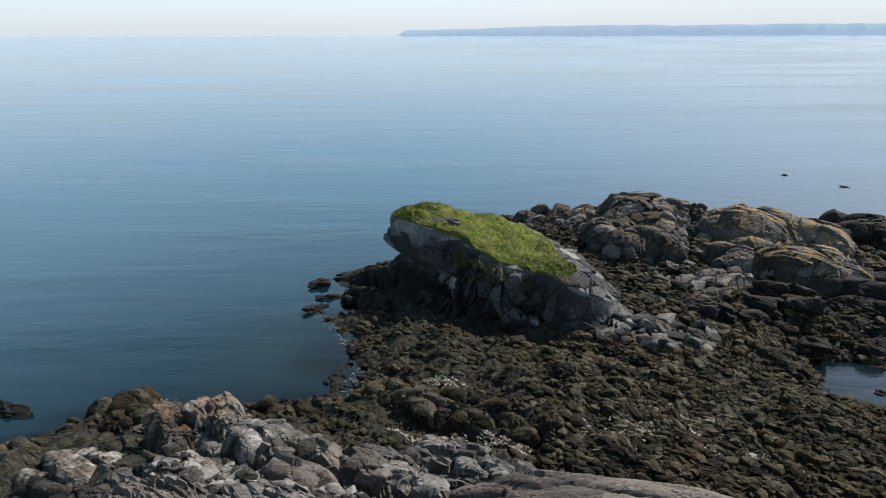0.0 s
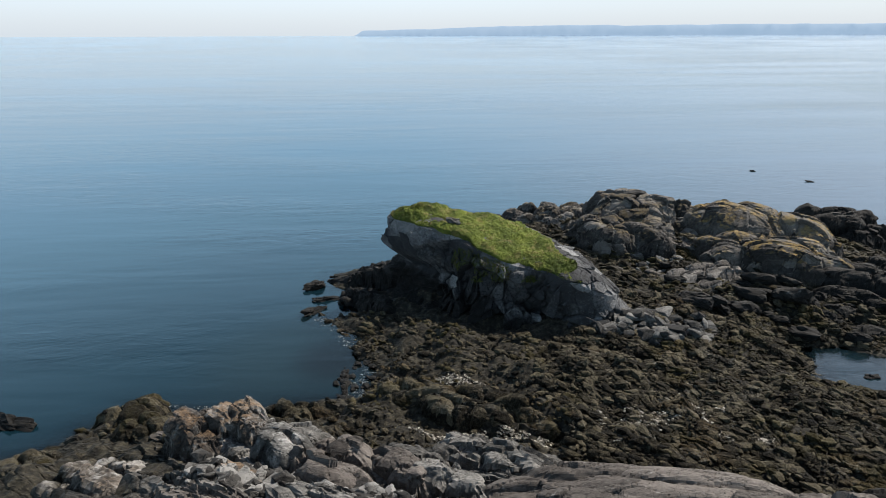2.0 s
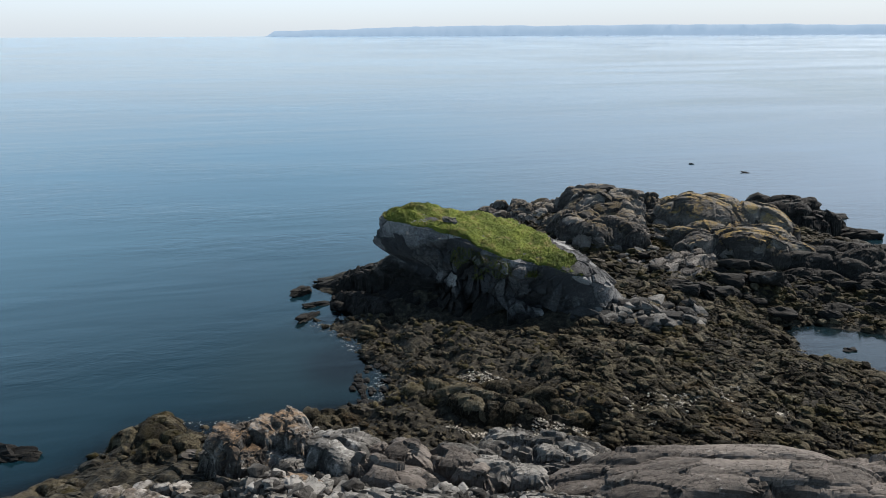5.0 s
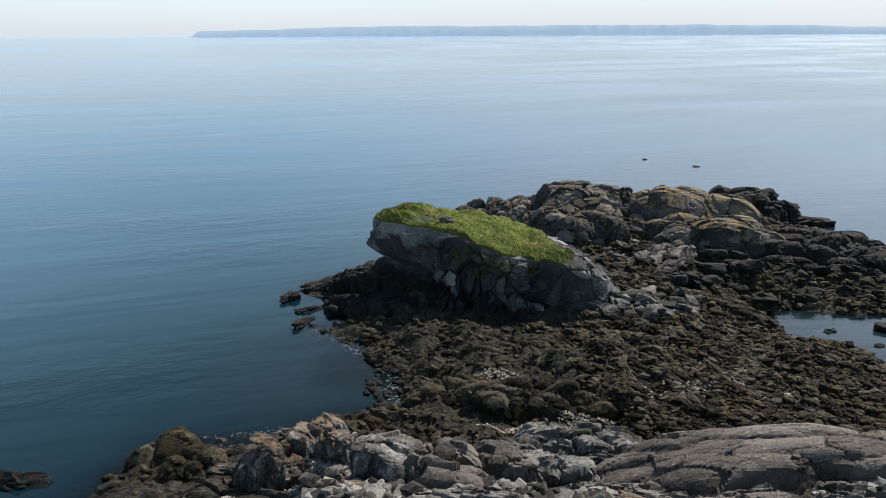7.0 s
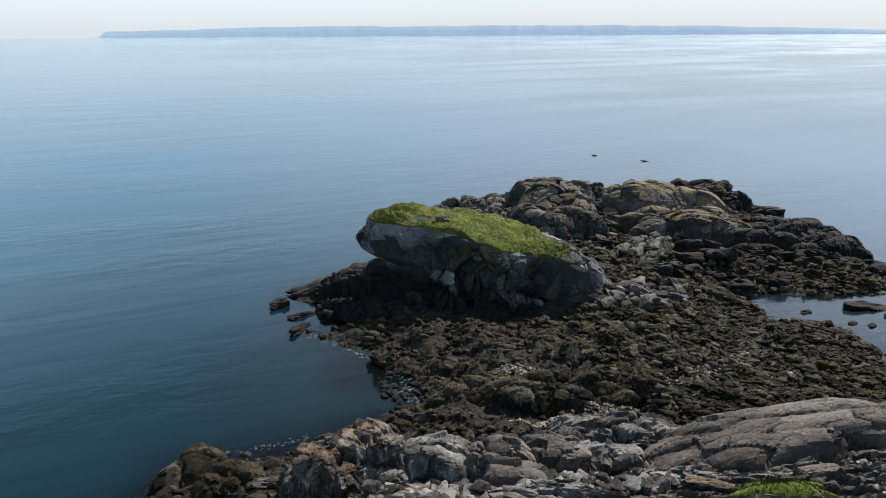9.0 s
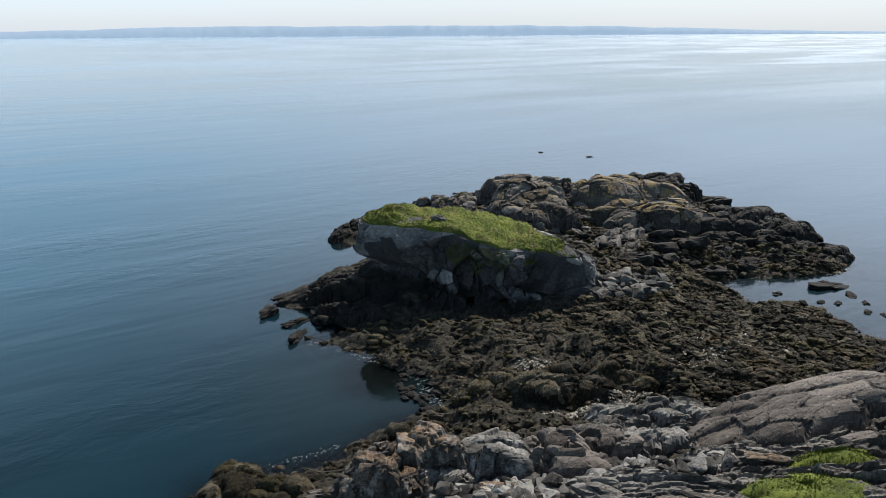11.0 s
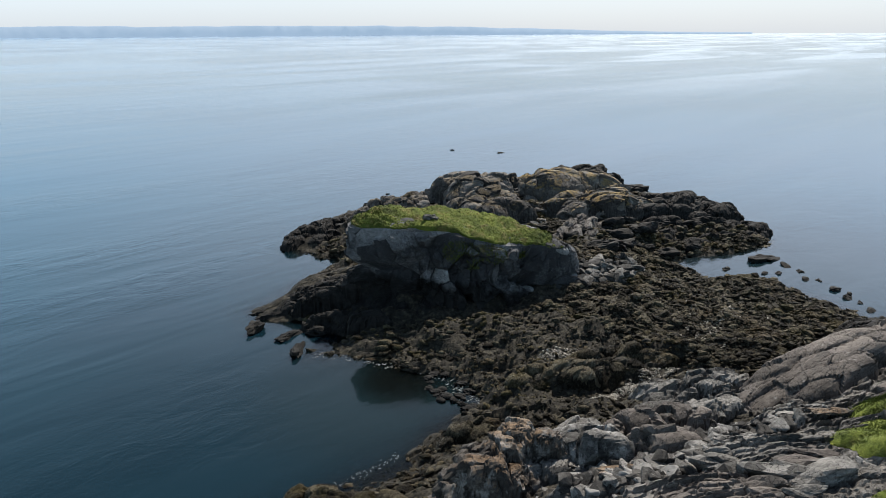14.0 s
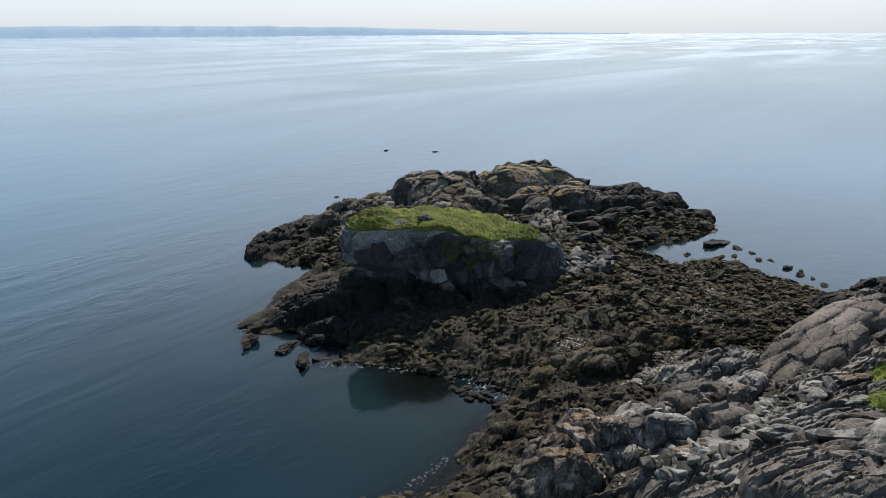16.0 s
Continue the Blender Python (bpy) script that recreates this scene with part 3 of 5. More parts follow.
def grassy_rock():
    mound = tagged(new("sea_rock"), "steep grey fractured rock with green turf top", "rock")
    n = 960
    foot, rim = closed_curve(FOOT, n), closed_curve(RIM, n)
    a, b = np.array((-1.3, 41.6, 6.62)), np.array((7.6, 35.7, 4.75))
    ax = (b - a)[:2]
    u = np.clip(((rim[:, :2] - a[:2]) @ ax) / (ax @ ax), 0, 1)
    crest = a + u[:, None] * (b - a)
    rows = []
    tall, deep = 112, 50
    west = sstep(foot[:, 0] * 0.86 - (foot[:, 1] - 38) * 0.5, 3.5, -3.0)      # 1 at the seaward end
    for s in np.linspace(0, 1, tall):
        into = 0.55 * s + 0.45 * sstep(np.array(s), 0.0, 0.5)
        into = into + (sstep(np.array(s), 0.05, 0.4) - into) * west
        seam = np.exp(-((s - 0.60) / 0.07) ** 2) * 0.10 * west                # undercut below the upper beds
        xy = foot[:, :2] * (1 - into)[:, None] + rim[:, :2] * into[:, None]
        seam = seam + 0.085 * (1 - sstep(np.array(s), 0.12, 0.30))            # the washed-out foot
        xy = xy + (rim[:, :2].mean(0) - xy) * seam[:, None]
        z = foot[:, 2] - 0.6 + (rim[:, 2] - foot[:, 2] + 0.6) * s
        rows.append(np.column_stack([xy, z]))
    for s in np.linspace(0, 1, deep)[1:]:
        p = rim * (1 - s) + crest * s
        p[:, 2] += 0.21 * np.sin(math.pi * s)
        rows.append(p)
    verts = np.concatenate(rows)
    d1, v1 = fractured(verts, (1.5, 1.7, 1.6), -24, 70, 21, 0.40, 0.62, 0.10, 0.03, 0.0, 0.95)
    d2, _ = fractured(verts, (0.60, 0.85, 0.8), -38, 82, 24, 0.6, 0.9, 0.14, 0.04, 0.0, 0.95)
    d4, _ = fractured(verts, (0.28, 0.34, 0.3), -30, 70, 29, 0.5, 0.8, 0.10, 0.08, 0.2, 0.95)
    d3 = fbm(verts * 1.6, 4, 27)
    centre = np.array((2.5, 38.6, 1.0))
    out = verts - centre
    out[:, 2] *= 0.35
    out[:, :2] -= np.outer((out[:, :2] @ ax) / (ax @ ax), ax) * 0.75
    out /= np.linalg.norm(out, axis=1)[:, None]
    steep = np.concatenate([np.full(tall * n, 1.0), 0.05 + 0.22 * np.tile(sstep(u, 0.72, 0.95), deep - 1)])
    steep[:tall * n] *= np.repeat(1 - 0.85 * sstep(np.arange(tall), tall - 15, tall - 3), n)
    ramp_end = np.tile(sstep(u, 0.90, 1.0), tall) * np.repeat(sstep(np.linspace(0, 1, tall), 0.35, 0.7), n)
    steep[:tall * n] *= 1 - 0.75 * ramp_end
    # an upper bed overhangs the seaward half; a pale column stands under its edge
    run = (verts[:, :2] - a[:2]) @ ax / np.linalg.norm(ax)
    front = sstep((verts[:, :2] - a[:2]) @ np.array((ax[1], -ax[0])) / np.linalg.norm(ax), 0.2, 1.2)
    seam_z = 3.75 + 0.16 * np.clip(run, -3, 5.5) + 0.45 * smooth(verts * 0.55, 33) + 0.12 * smooth(verts * 1.9, 34)
    reach = sstep(run, 3.0, 1.9)
    under = sstep(seam_z - verts[:, 2], 0.0, 0.14) * reach * (0.45 + 0.55 * sstep(verts[:, 2], 0.4, 1.4))
    d1 = d1 * (1 - 0.30 * (1 - under) * reach)
    shape = front * (0.34 * reach * (1 - under) * sstep(seam_z + 2.4 - verts[:, 2], 0.0, 2.0) - 0.55 * under)
    shape = shape * (np.arange(len(verts)) < (tall - 3) * n)
    body = verts + out * (steep * ((0.85 + 0.3 * sstep(run, 4.0, 6.0)) * d1 + (0.66 + 0.2 * sstep(run, 4.0, 6.0)) * d2 + 0.42 * d4 + 0.03 * d3) + shape)[:, None]
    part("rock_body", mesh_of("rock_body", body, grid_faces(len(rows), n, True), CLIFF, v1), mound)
    # turf over the top, ending at the bare slope in the south-east
    skirt = tall - 11
    top = verts[skirt * n:]
    rows_t = len(rows) - skirt
    edge = np.repeat(np.linspace(0, 1, rows_t), n)
    bare = (top[:, 0] - 7.9) * 0.84 + (top[:, 1] - 35.2) * 0.30
    keep = sstep(edge + 0.07 * fbm(top * 0.9, 4, 41), 0.14, 0.215) * sstep(bare + 0.7 * fbm(top * 0.9, 3, 44), 0.25, -0.45)
    tuss = 0.20 * fbm(top * 0.9, 3, 46) + 0.05 * fbm(top * 3.0, 3, 47) + 0.05 * fbm(top * 8.0, 2, 48)
    lift = keep * (0.16 + tuss) - 0.30 * (1 - keep)
    turf = body[skirt * n:] - out[skirt * n:] * (0.40 * (1 - keep))[:, None]
    turf[:, 2] += lift
    faces = grid_faces(rows_t, n, True)
    faces = faces[(keep[faces] > 0.02).any(1)]
    part("turf", mesh_of("turf", turf, faces, TURF, flat=False), mound, "uneven green grass turf with dry patches")
    spots = turf[(keep > 0.6) & (np.arange(len(turf)) // n < rows_t - 3)]
    part("grass", tufts(spots, 9000, 51, 0.012, 0.036), mound, "short tufted grass blades")["kind"] = "stuff"
    # tufts on the ledges of the cliff
    face = body[:(tall - 2) * n]
    near = np.zeros(len(face), bool)
    for cx, cy, cz, r in ((1.0, 36.6, 4.6, 0.8), (1.6, 36.0, 3.9, 0.6), (2.4, 35.9, 4.7, 0.5), (0.6, 37.0, 5.0, 0.5), (3.0, 35.6, 4.3, 0.5), (5.0, 34.6, 4.0, 0.4)):
        near |= np.linalg.norm((face - (cx, cy, cz)) * (0.6, 0.6, 1.0), axis=1) < r
    part("ledge_grass", tufts(face[near], 1500, 53, 0.04, 0.10), mound, "green plants growing on cliff ledges")["kind"] = "stuff"
    return mound


def tufts(spots, count, k, low, high, material=None):
    """Many small bunches of grass blades standing at random spots."""
    rng = np.random.default_rng(k)
    base = spots[rng.integers(0, len(spots), count)] + rng.normal(0, 0.06, (count, 3)) * (1, 1, 0.2)
    verts, faces = [], []
    for _ in range(5):
        yaw = rng.uniform(0, 6.283, count)
        h = rng.uniform(low, high, count)
        lean = rng.uniform(0.2, 0.9, count) * h
        w = 0.010
        d = np.column_stack([np.cos(yaw), np.sin(yaw), 0 * yaw])
        side = np.column_stack([-np.sin(yaw), np.cos(yaw), 0 * yaw]) * w
        foot = base - (0, 0, 0.05) + d * 0.03
        tip = base + d * lean[:, None] + np.column_stack([0 * h, 0 * h, h])
        o = len(verts) * count * 3
        verts.append(np.stack([foot - side, foot + side, tip], 1).reshape(-1, 3))
        faces.append(np.arange(count * 3).reshape(-1, 3) + o)
    return mesh_of("grass", np.concatenate(verts), np.concatenate(faces), material or BLADES, flat=False)


grassy_rock()


# ---- rock masses ----
def sphere(level):
    bm = bmesh.new()
    bmesh.ops.create_icosphere(bm, subdivisions=level, radius=1.0)
    v = np.array([x.co[:] for x in bm.verts])
    f = np.array([[q.index for q in t.verts] for t in bm.faces])
    bm.free()
    return v, f


BALLS = {level: sphere(level) for level in (1, 2, 3, 4)}


def angular(k, level=3, planes=13, hard=9.0, noise_size=0.05):
    """A broken stone about one across: flat faces with slightly worn edges."""
    rng = np.random.default_rng(k)
    v, f = BALLS[level]
    n = rng.normal(size=(planes, 3))
    n /= np.linalg.norm(n, axis=1)[:, None]
    n = np.concatenate([n, np.eye(3), -np.eye(3)])
    d = np.concatenate([rng.uniform(0.52, 0.95, planes), rng.uniform(0.75, 1.0, 6)])
    s = (np.clip(v @ n.T, 0, None) / d) ** hard
    r = 1 / s.sum(1) ** (1 / hard)
    p = v * r[:, None]
    return p * (1 + noise_size * fbm(p * 2.2 + k, 3, k))[:, None], f


def turned(yaw, tip, roll):
    return np.array(Euler((radians(tip), radians(roll), radians(yaw))).to_matrix())


def block(x, y, z, a, b, c, yaw, tip, roll, material, k, parent=None, name="block", level=3, hard=15.0, planes=11, rough=1.0):
    """One broken block, of those half sizes, as a mesh under its outcrop."""
    p, f = angular(k, level, planes, hard)
    p = (p * (a, b, c)) @ turned(yaw, tip, roll).T + (x, y, z)
    d, v = fractured(p, (1.0, 0.45, 0.5), yaw, 30, k + 2, 0.45, 0.7, 0.2, 0.06)
    out = p - (x, y, z)
    out /= np.linalg.norm(out, axis=1)[:, None] + 1e-9
    e, _ = fractured(p, (0.42, 0.2, 0.24), yaw, 30, k + 6, 0.45, 0.8, 0.2, 0.08)
    p = p + out * (0.65 * rough * d + 0.28 * rough * e + 0.02 * fbm(p * 3, 3, k + 4))[:, None]
    if parent is None:
        return new(name, mesh_of(name, p, f, material, v))
    return part(name, mesh_of(name, p - np.array(parent.location), f, material, v), parent)


def dome_height(q, low, dome):
    """Height of one joint block or dome over points, and whether they lie on it."""
    x, y, top, a, b, yaw, lu, lv, corner, edge, deep = dome
    r = radians(yaw)
    d = q - (x, y)
    u, v = d[:, 0] * math.cos(r) + d[:, 1] * math.sin(r), d[:, 1] * math.cos(r) - d[:, 0] * math.sin(r)
    m = (np.abs(u / a) ** corner + np.abs(v / b) ** corner) ** (1 / corner)
    drop = deep if deep else max(0.9 * b, 0.35 * (top - low))
    return top + lu * u + lv * v - drop * np.where(m < 1, m ** edge, 1 + edge * (m - 1) + 12 * (m - 1) ** 2)


def pieces(faces, owner):
    """Splits faces into connected pieces of one owner each; slivers go to the piece that they touch most."""
    piece = np.full(len(faces), -1)
    count = 0
    for i in np.unique(owner):
        mine = np.flatnonzero(owner == i)
        used, back = np.unique(faces[mine], return_inverse=True)
        back = back.reshape(-1, faces.shape[1])
        mark = np.arange(len(used))
        while True:
            least = mark[back].min(1)
            after = mark.copy()
            np.minimum.at(after, back.ravel(), np.repeat(least, faces.shape[1]))
            after = after[after]
            if (after == mark).all():
                break
            mark = after
        _, own = np.unique(mark[back[:, 0]], return_inverse=True)
        piece[mine] = count + own
        count += own.max() + 1
    sizes = np.bincount(piece)
    for c in np.flatnonzero(sizes < 60):
        inside = piece == c
        touch = np.isin(faces, np.unique(faces[inside])).any(1) & ~inside
        if touch.any():
            piece[inside] = np.bincount(piece[touch]).argmax()
    return piece


def bedrock(name, label, domes, material, k, cell=0.085, low=-0.6, size=(1.5, 0.7, 0.7), yaw=-32.0, dip=32.0, rough=1.0, group="", warp=0.22, fine=1.0, joint=0.30):
    """A mass of bedrock split along its joints: domes are (x, y, top, half length, half width, yaw, slope along, slope across, squareness, edge, depth)."""
    r = radians(yaw)
    c, sn = math.cos(r), math.sin(r)
    ends = np.concatenate([[(x + i * a * math.cos(radians(w)) - j * b * math.sin(radians(w)), y + i * a * math.sin(radians(w)) + j * b * math.cos(radians(w))) for i in (-1.45, 1.45) for j in (-1.5, 1.5)] for x, y, _, a, b, w, *_ in domes])
    eu, ev = ends[:, 0] * c + ends[:, 1] * sn, ends[:, 1] * c - ends[:, 0] * sn
    us, vs = np.arange(eu.min() - 0.3, eu.max() + 0.3, cell), np.arange(ev.min() - 0.3, ev.max() + 0.3, cell)
    U, V = np.meshgrid(us, vs)
    flat = np.column_stack([U.ravel() * c - V.ravel() * sn, U.ravel() * sn + V.ravel() * c])
    f3 = np.column_stack([flat, 0 * flat[:, 0]])
    q = flat + warp * np.column_stack([fbm(f3 * 0.7, 3, k + 1), fbm(f3 * 0.7 + 5.3, 3, k + 2)])
    tops = np.stack([dome_height(q, low, d) for d in domes])
    order = np.argsort(tops, 0)
    which = order[-1]
    z = np.take_along_axis(tops, order[-1:], 0)[0]
    if len(domes) > 1:
        gap = z - np.take_along_axis(tops, order[-2:-1], 0)[0]
        z = z - joint * np.clip(1 - gap / 0.20, 0, 1) ** 1.5 * (z > low)
    shape = U.shape
    gv, gu = np.gradient(z.reshape(shape), cell)
    gu, gv = np.clip(gu.ravel(), -3, 3), np.clip(gv.ravel(), -3, 3)
    nrm = np.column_stack([-gu * c + gv * sn, -gu * sn - gv * c, np.ones(len(z))])
    nrm /= np.linalg.norm(nrm, axis=1)[:, None]
    p = np.column_stack([flat, z])
    d1, v1 = fractured(p, size, yaw, dip, k, 0.50, 0.80, 0.22, 0.045, 0.08, 0.92)
    d2, _ = fractured(p, [w * 0.42 for w in size], yaw + 8, dip + 6, k + 3, 0.5, 0.9, 0.20, 0.06, 0.08, 0.92)
    d3, _ = fractured(p, (0.30, 0.17, 0.18), yaw, dip, k + 6, 0.6, 0.9, 0.15, 0.10)
    move = rough * (0.70 * d1 + 0.42 * d2 + 0.26 * fine * d3) + 0.02 * fbm(p * 1.3, 2, k + 9)
    p = p + nrm * move[:, None]
    tint = (0.55 * hashed(which, which * 0 + k, which * 0, 4) + 0.45 * v1) % 1.0
    faces = grid_faces(shape[0], shape[1], False)
    shown = np.maximum(land(flat) - 0.7, low)
    faces = faces[(p[faces, 2] > shown[faces]).any(1)]
    owner = which[faces[:, 0]]
    base = tagged(new(name), label, "rock", group)
    base.location = (domes[0][0], domes[0][1], low)
    piece = pieces(faces, owner)
    for i in np.unique(piece):
        mine = faces[piece == i]
        used, back = np.unique(mine, return_inverse=True)
        part("bedrock" if owner[piece == i][0] == 0 else "block", mesh_of(name, p[used] - np.array(base.location), back.reshape(mine.shape), material, tint[used]), base)
    return base


def outcrop(name, label, x, y, top, a, b, yaw, material, k, count=9, size=(1.5, 0.9, 0.8), core=0.8, group="", flat=2.4, tip=-22.0, lean=(0.0, 0.0), rough=1.0, cell=0.085, corner=4.0, edge=5.0, fine=1.0):
    """A rock outcrop: a core and the joint blocks that stand out of it, all tipped along the bedding."""
    low = min(ground_at(x, y), top - 0.4) - 0.7
    rng = np.random.default_rng(k)
    r = radians(yaw)
    domes = [(x, y, low + (top - low) * core, a, b, yaw, lean[0], lean[1], 2.4, 2.4, 0)]
    spots = []
    for _ in range(count):
        best = None
        for _ in range(12):            # spread evenly
            q = rng.uniform(-1, 1, 2)
            if np.hypot(*q) > 0.97:
                continue
            gap = min([np.hypot(*((q - o) * (a, b))) for o in spots], default=9)
            if best is None or gap > best[0]:
                best = (gap, q)
        q = best[1]
        spots.append(q)
        m = np.hypot(*q)
        px, py = q[0] * a, q[1] * b
        z = low + (top - low) * (1 - m ** flat) ** (1 / flat) + (lean[0] * px + lean[1] * py)
        s = rng.uniform(0.65, 1.25)
        sx, sy, _ = size[0] * s, size[1] * s * rng.uniform(0.8, 1.2), rng.uniform()
        domes.append((x + px * math.cos(r) - py * math.sin(r), y + px * math.sin(r) + py * math.cos(r), z, sx, sy, yaw + rng.normal(0, 12),
                      math.tan(radians(rng.normal(0, 7))), math.tan(radians(0.75 * tip + rng.normal(0, 7))), corner, edge, 0.85 * min(sx, sy)))
    return bedrock(name, label, domes, material, k, cell, low, (size[0], size[1] * 0.8, size[2] * 0.8), yaw, rough=rough, group=group, fine=fine)


tagged(block(0.7, 39.2, 6.55, 0.42, 0.32, 0.25, -30, 5, 5, ROCK, 91, name="stone", level=3), "grey stone half sunk in the turf", "stone")
def layered_ledge(label, x, y, top, a, b, yaw, material, k, steps=0.75, joint=0.40, size=(1.4, 0.5, 0.5), loose=5):
    """A low ledge of thin dipping beds."""
    low = min(ground_at(x, y), top - 0.3) - 0.5
    u, v = np.meshgrid(np.arange(-1.12 * a, 1.12 * a, 0.065), np.arange(-1.12 * b, 1.12 * b, 0.05))
    u, v = u.ravel(), v.ravel()
    r = radians(yaw)
    q = np.column_stack([x + u * math.cos(r) - v * math.sin(r), y + u * math.sin(r) + v * math.cos(r), 0 * u])
    m = np.hypot(u / a, v / b) * (1 + 0.18 * fbm(q * 0.6, 3, k))
    z = low + (top - low) * np.clip(1 - m ** 3.0, 0, 1) ** 0.45
    p = np.column_stack([q[:, :2], z])
    d1, bv = fractured(p, size, yaw, 30, k, 0.5, 0.7, 0.3, 0.06)
    d2, _ = fractured(p, (0.5, 0.22, 0.25), yaw, 30, k + 4, 0.6, 0.8, 0.3, 0.08)
    p[:, 2] += sstep(1.1 - m, 0.0, 0.3) * (steps * bed_steps(q, 0.15) + joint * d1 + 0.3 * d2) - 0.6 * sstep(m, 0.95, 1.1)
    rows, cols = len(np.arange(-1.12 * b, 1.12 * b, 0.05)), len(np.arange(-1.12 * a, 1.12 * a, 0.065))
    base = tagged(new("rock_ledge"), label, "rock")
    base.location = (x, y, low)
    part("bedrock", mesh_of("bedrock", p - (x, y, low), grid_faces(rows, cols, False), material, bv), base)
    rng = np.random.default_rng(k + 1)
    inner = np.flatnonzero((m < 0.8) & (m > 0.35))
    for i in rng.choice(inner, loose, replace=False):          # blocks broken out of the beds
        sx = rng.uniform(0.35, 0.75)
        block(*(p[i] + (0, 0, -0.05)), sx, sx * 0.5, sx * 0.3, -35 + rng.normal(0, 14), -20 + rng.normal(0, 8), rng.normal(0, 6), material, int(k * 31 + i), base, hard=40.0)
    return base


FARSET = "rocks of the far outcrop"
outcrop("rock_outcrop", "brown-grey blocky outcrop crest with lichen", 11.4, 54.6, 3.35, 4.6, 2.4, -25, FAR, 101, 16, (1.2, 0.9, 0.8), 0.72, FARSET, flat=3.4, rough=0.75, corner=3.0, edge=3.0)
outcrop("rock_outcrop", "tall rounded grey-brown rock with dark cracks", 16.8, 51.0, 5.1, 4.0, 2.8, -20, FAR, 107, 8, (2.4, 1.7, 1.4), 0.74, FARSET, flat=3.6, tip=-10, rough=0.62, corner=3.2, edge=3.2)
outcrop("rock_outcrop", "row of big rounded grey-brown blocks with steep dark faces", 14.6, 47.3, 4.0, 3.6, 1.6, -18, FAR, 113, 8, (1.7, 1.3, 1.4), 0.6, FARSET, flat=6.0, tip=-6, rough=0.62, corner=3.2, edge=3.2)
tagged(block(16.9, 52.0, 4.75, 1.3, 0.8, 0.6, -10, 0, 4, DARK, 118, name="boulder", level=3, hard=8.0, rough=0.4), "dark mossy boulder on the outcrop crest", "boulder")
for x, y, z, r, k in ((21.3, 40.4, 1.5, 1.05, 121), (22.9, 39.9, 1.5, 1.2, 122), (24.6, 39.2, 1.4, 1.0, 123), (19.9, 42.4, 1.9, 0.9, 124)):
    tagged(block(x, y, z, r, r * 0.85, r * 0.85, -20, -5, 0, DARK, k, name="boulder", level=4, hard=8.0, rough=0.5), "dark rounded boulder below the lichen ledge", "boulder", "boulders below the lichen ledge")
outcrop("rock_outcrop", "low brown rock beside the taller crest", 20.8, 50.0, 4.2, 2.8, 2.2, -30, FAR, 119, 5, (2.2, 1.6, 1.1), 0.78, FARSET, flat=3.6, tip=-10, rough=0.62, corner=3.2, edge=3.2)
outcrop("rock_outcrop", "sloping grey dome with golden lichen streaks", 24.8, 46.8, 5.2, 4.6, 2.8, -38, GOLD, 125, 6, (3.0, 1.9, 1.2), 0.86, FARSET, flat=3.0, tip=-12, rough=0.62, corner=3.2, edge=3.2)
outcrop("rock_outcrop", "rounded ledge covered with golden lichen", 23.8, 42.2, 4.0, 3.7, 1.8, -32, GOLD, 131, 6, (2.4, 1.4, 1.2), 0.82, FARSET, flat=4.0, tip=-12, rough=0.62, corner=3.2, edge=3.2)
outcrop("rock_outcrop", "jagged dark grey slanting ledge", 18.4, 40.2, 2.8, 2.8, 1.5, 25, FAR, 137, 12, (1.5, 0.6, 0.5), 0.7, FARSET, rough=0.75, corner=3.0, edge=3.0)
outcrop("rock_outcrop", "dark seaward rock behind the lichen dome", 35.0, 52.0, 3.3, 4.6, 2.6, -20, DARK, 143, 12, (1.8, 1.0, 0.8), 0.8, FARSET, rough=0.62, corner=3.2, edge=3.2)
outcrop("rock_ledge", "dark layered ledge with a little grass", 28.8, 38.4, 3.0, 4.4, 2.3, -28, DARK, 149, 13, (1.9, 0.9, 0.6), 0.75, rough=0.75, corner=3.0, edge=3.0)
outcrop("rock_ledge", "dark low ledge facing the open sea", 33.0, 40.0, 2.6, 3.8, 2.2, -30, DARK, 152, 10, (1.8, 0.9, 0.6), 0.8, rough=0.75, corner=3.0, edge=3.0)
outcrop("rock_ledge", "dark domed ledge above the tide pool", 32.0, 36.2, 2.75, 3.0, 2.0, -40, DARK, 155, 9, (1.7, 0.9, 0.7), 0.8, rough=0.75, corner=3.0, edge=3.0)
outcrop("rock_ledge", "low black weedy ledge running into the water", 32.4, 32.8, 1.3, 2.7, 1.4, -25, DARK, 161, 11, (1.2, 0.7, 0.5), 0.75, rough=0.75, corner=3.0, edge=3.0)
outcrop("rock_ledge", "low dark weedy ledge by the tide pool", 26.0, 34.6, 1.1, 3.5, 1.2, -20, DARK, 167, 14, (1.2, 0.6, 0.45), 0.7, rough=0.75, corner=3.0, edge=3.0)
outcrop("rock_ledge", "dark broken ledge between outcrop and weed field", 22.6, 37.4, 1.9, 3.6, 1.5, -30, DARK, 170, 14, (1.3, 0.7, 0.55), 0.7, rough=0.75, corner=3.0, edge=3.0)
outcrop("rock_ledge", "low dark brown weedy spur in the water", 5.2, 58.4, 1.4, 4.4, 2.3, 10, DARK, 173, 16, (1.1, 0.8, 0.6), 0.7, rough=0.75, corner=3.0, edge=3.0)
RAMP = [(-5.2, 45.0, 1.15, 4.3, 1.1, -39, 0.38, 0.0, 3.0, 3.0, 0)]
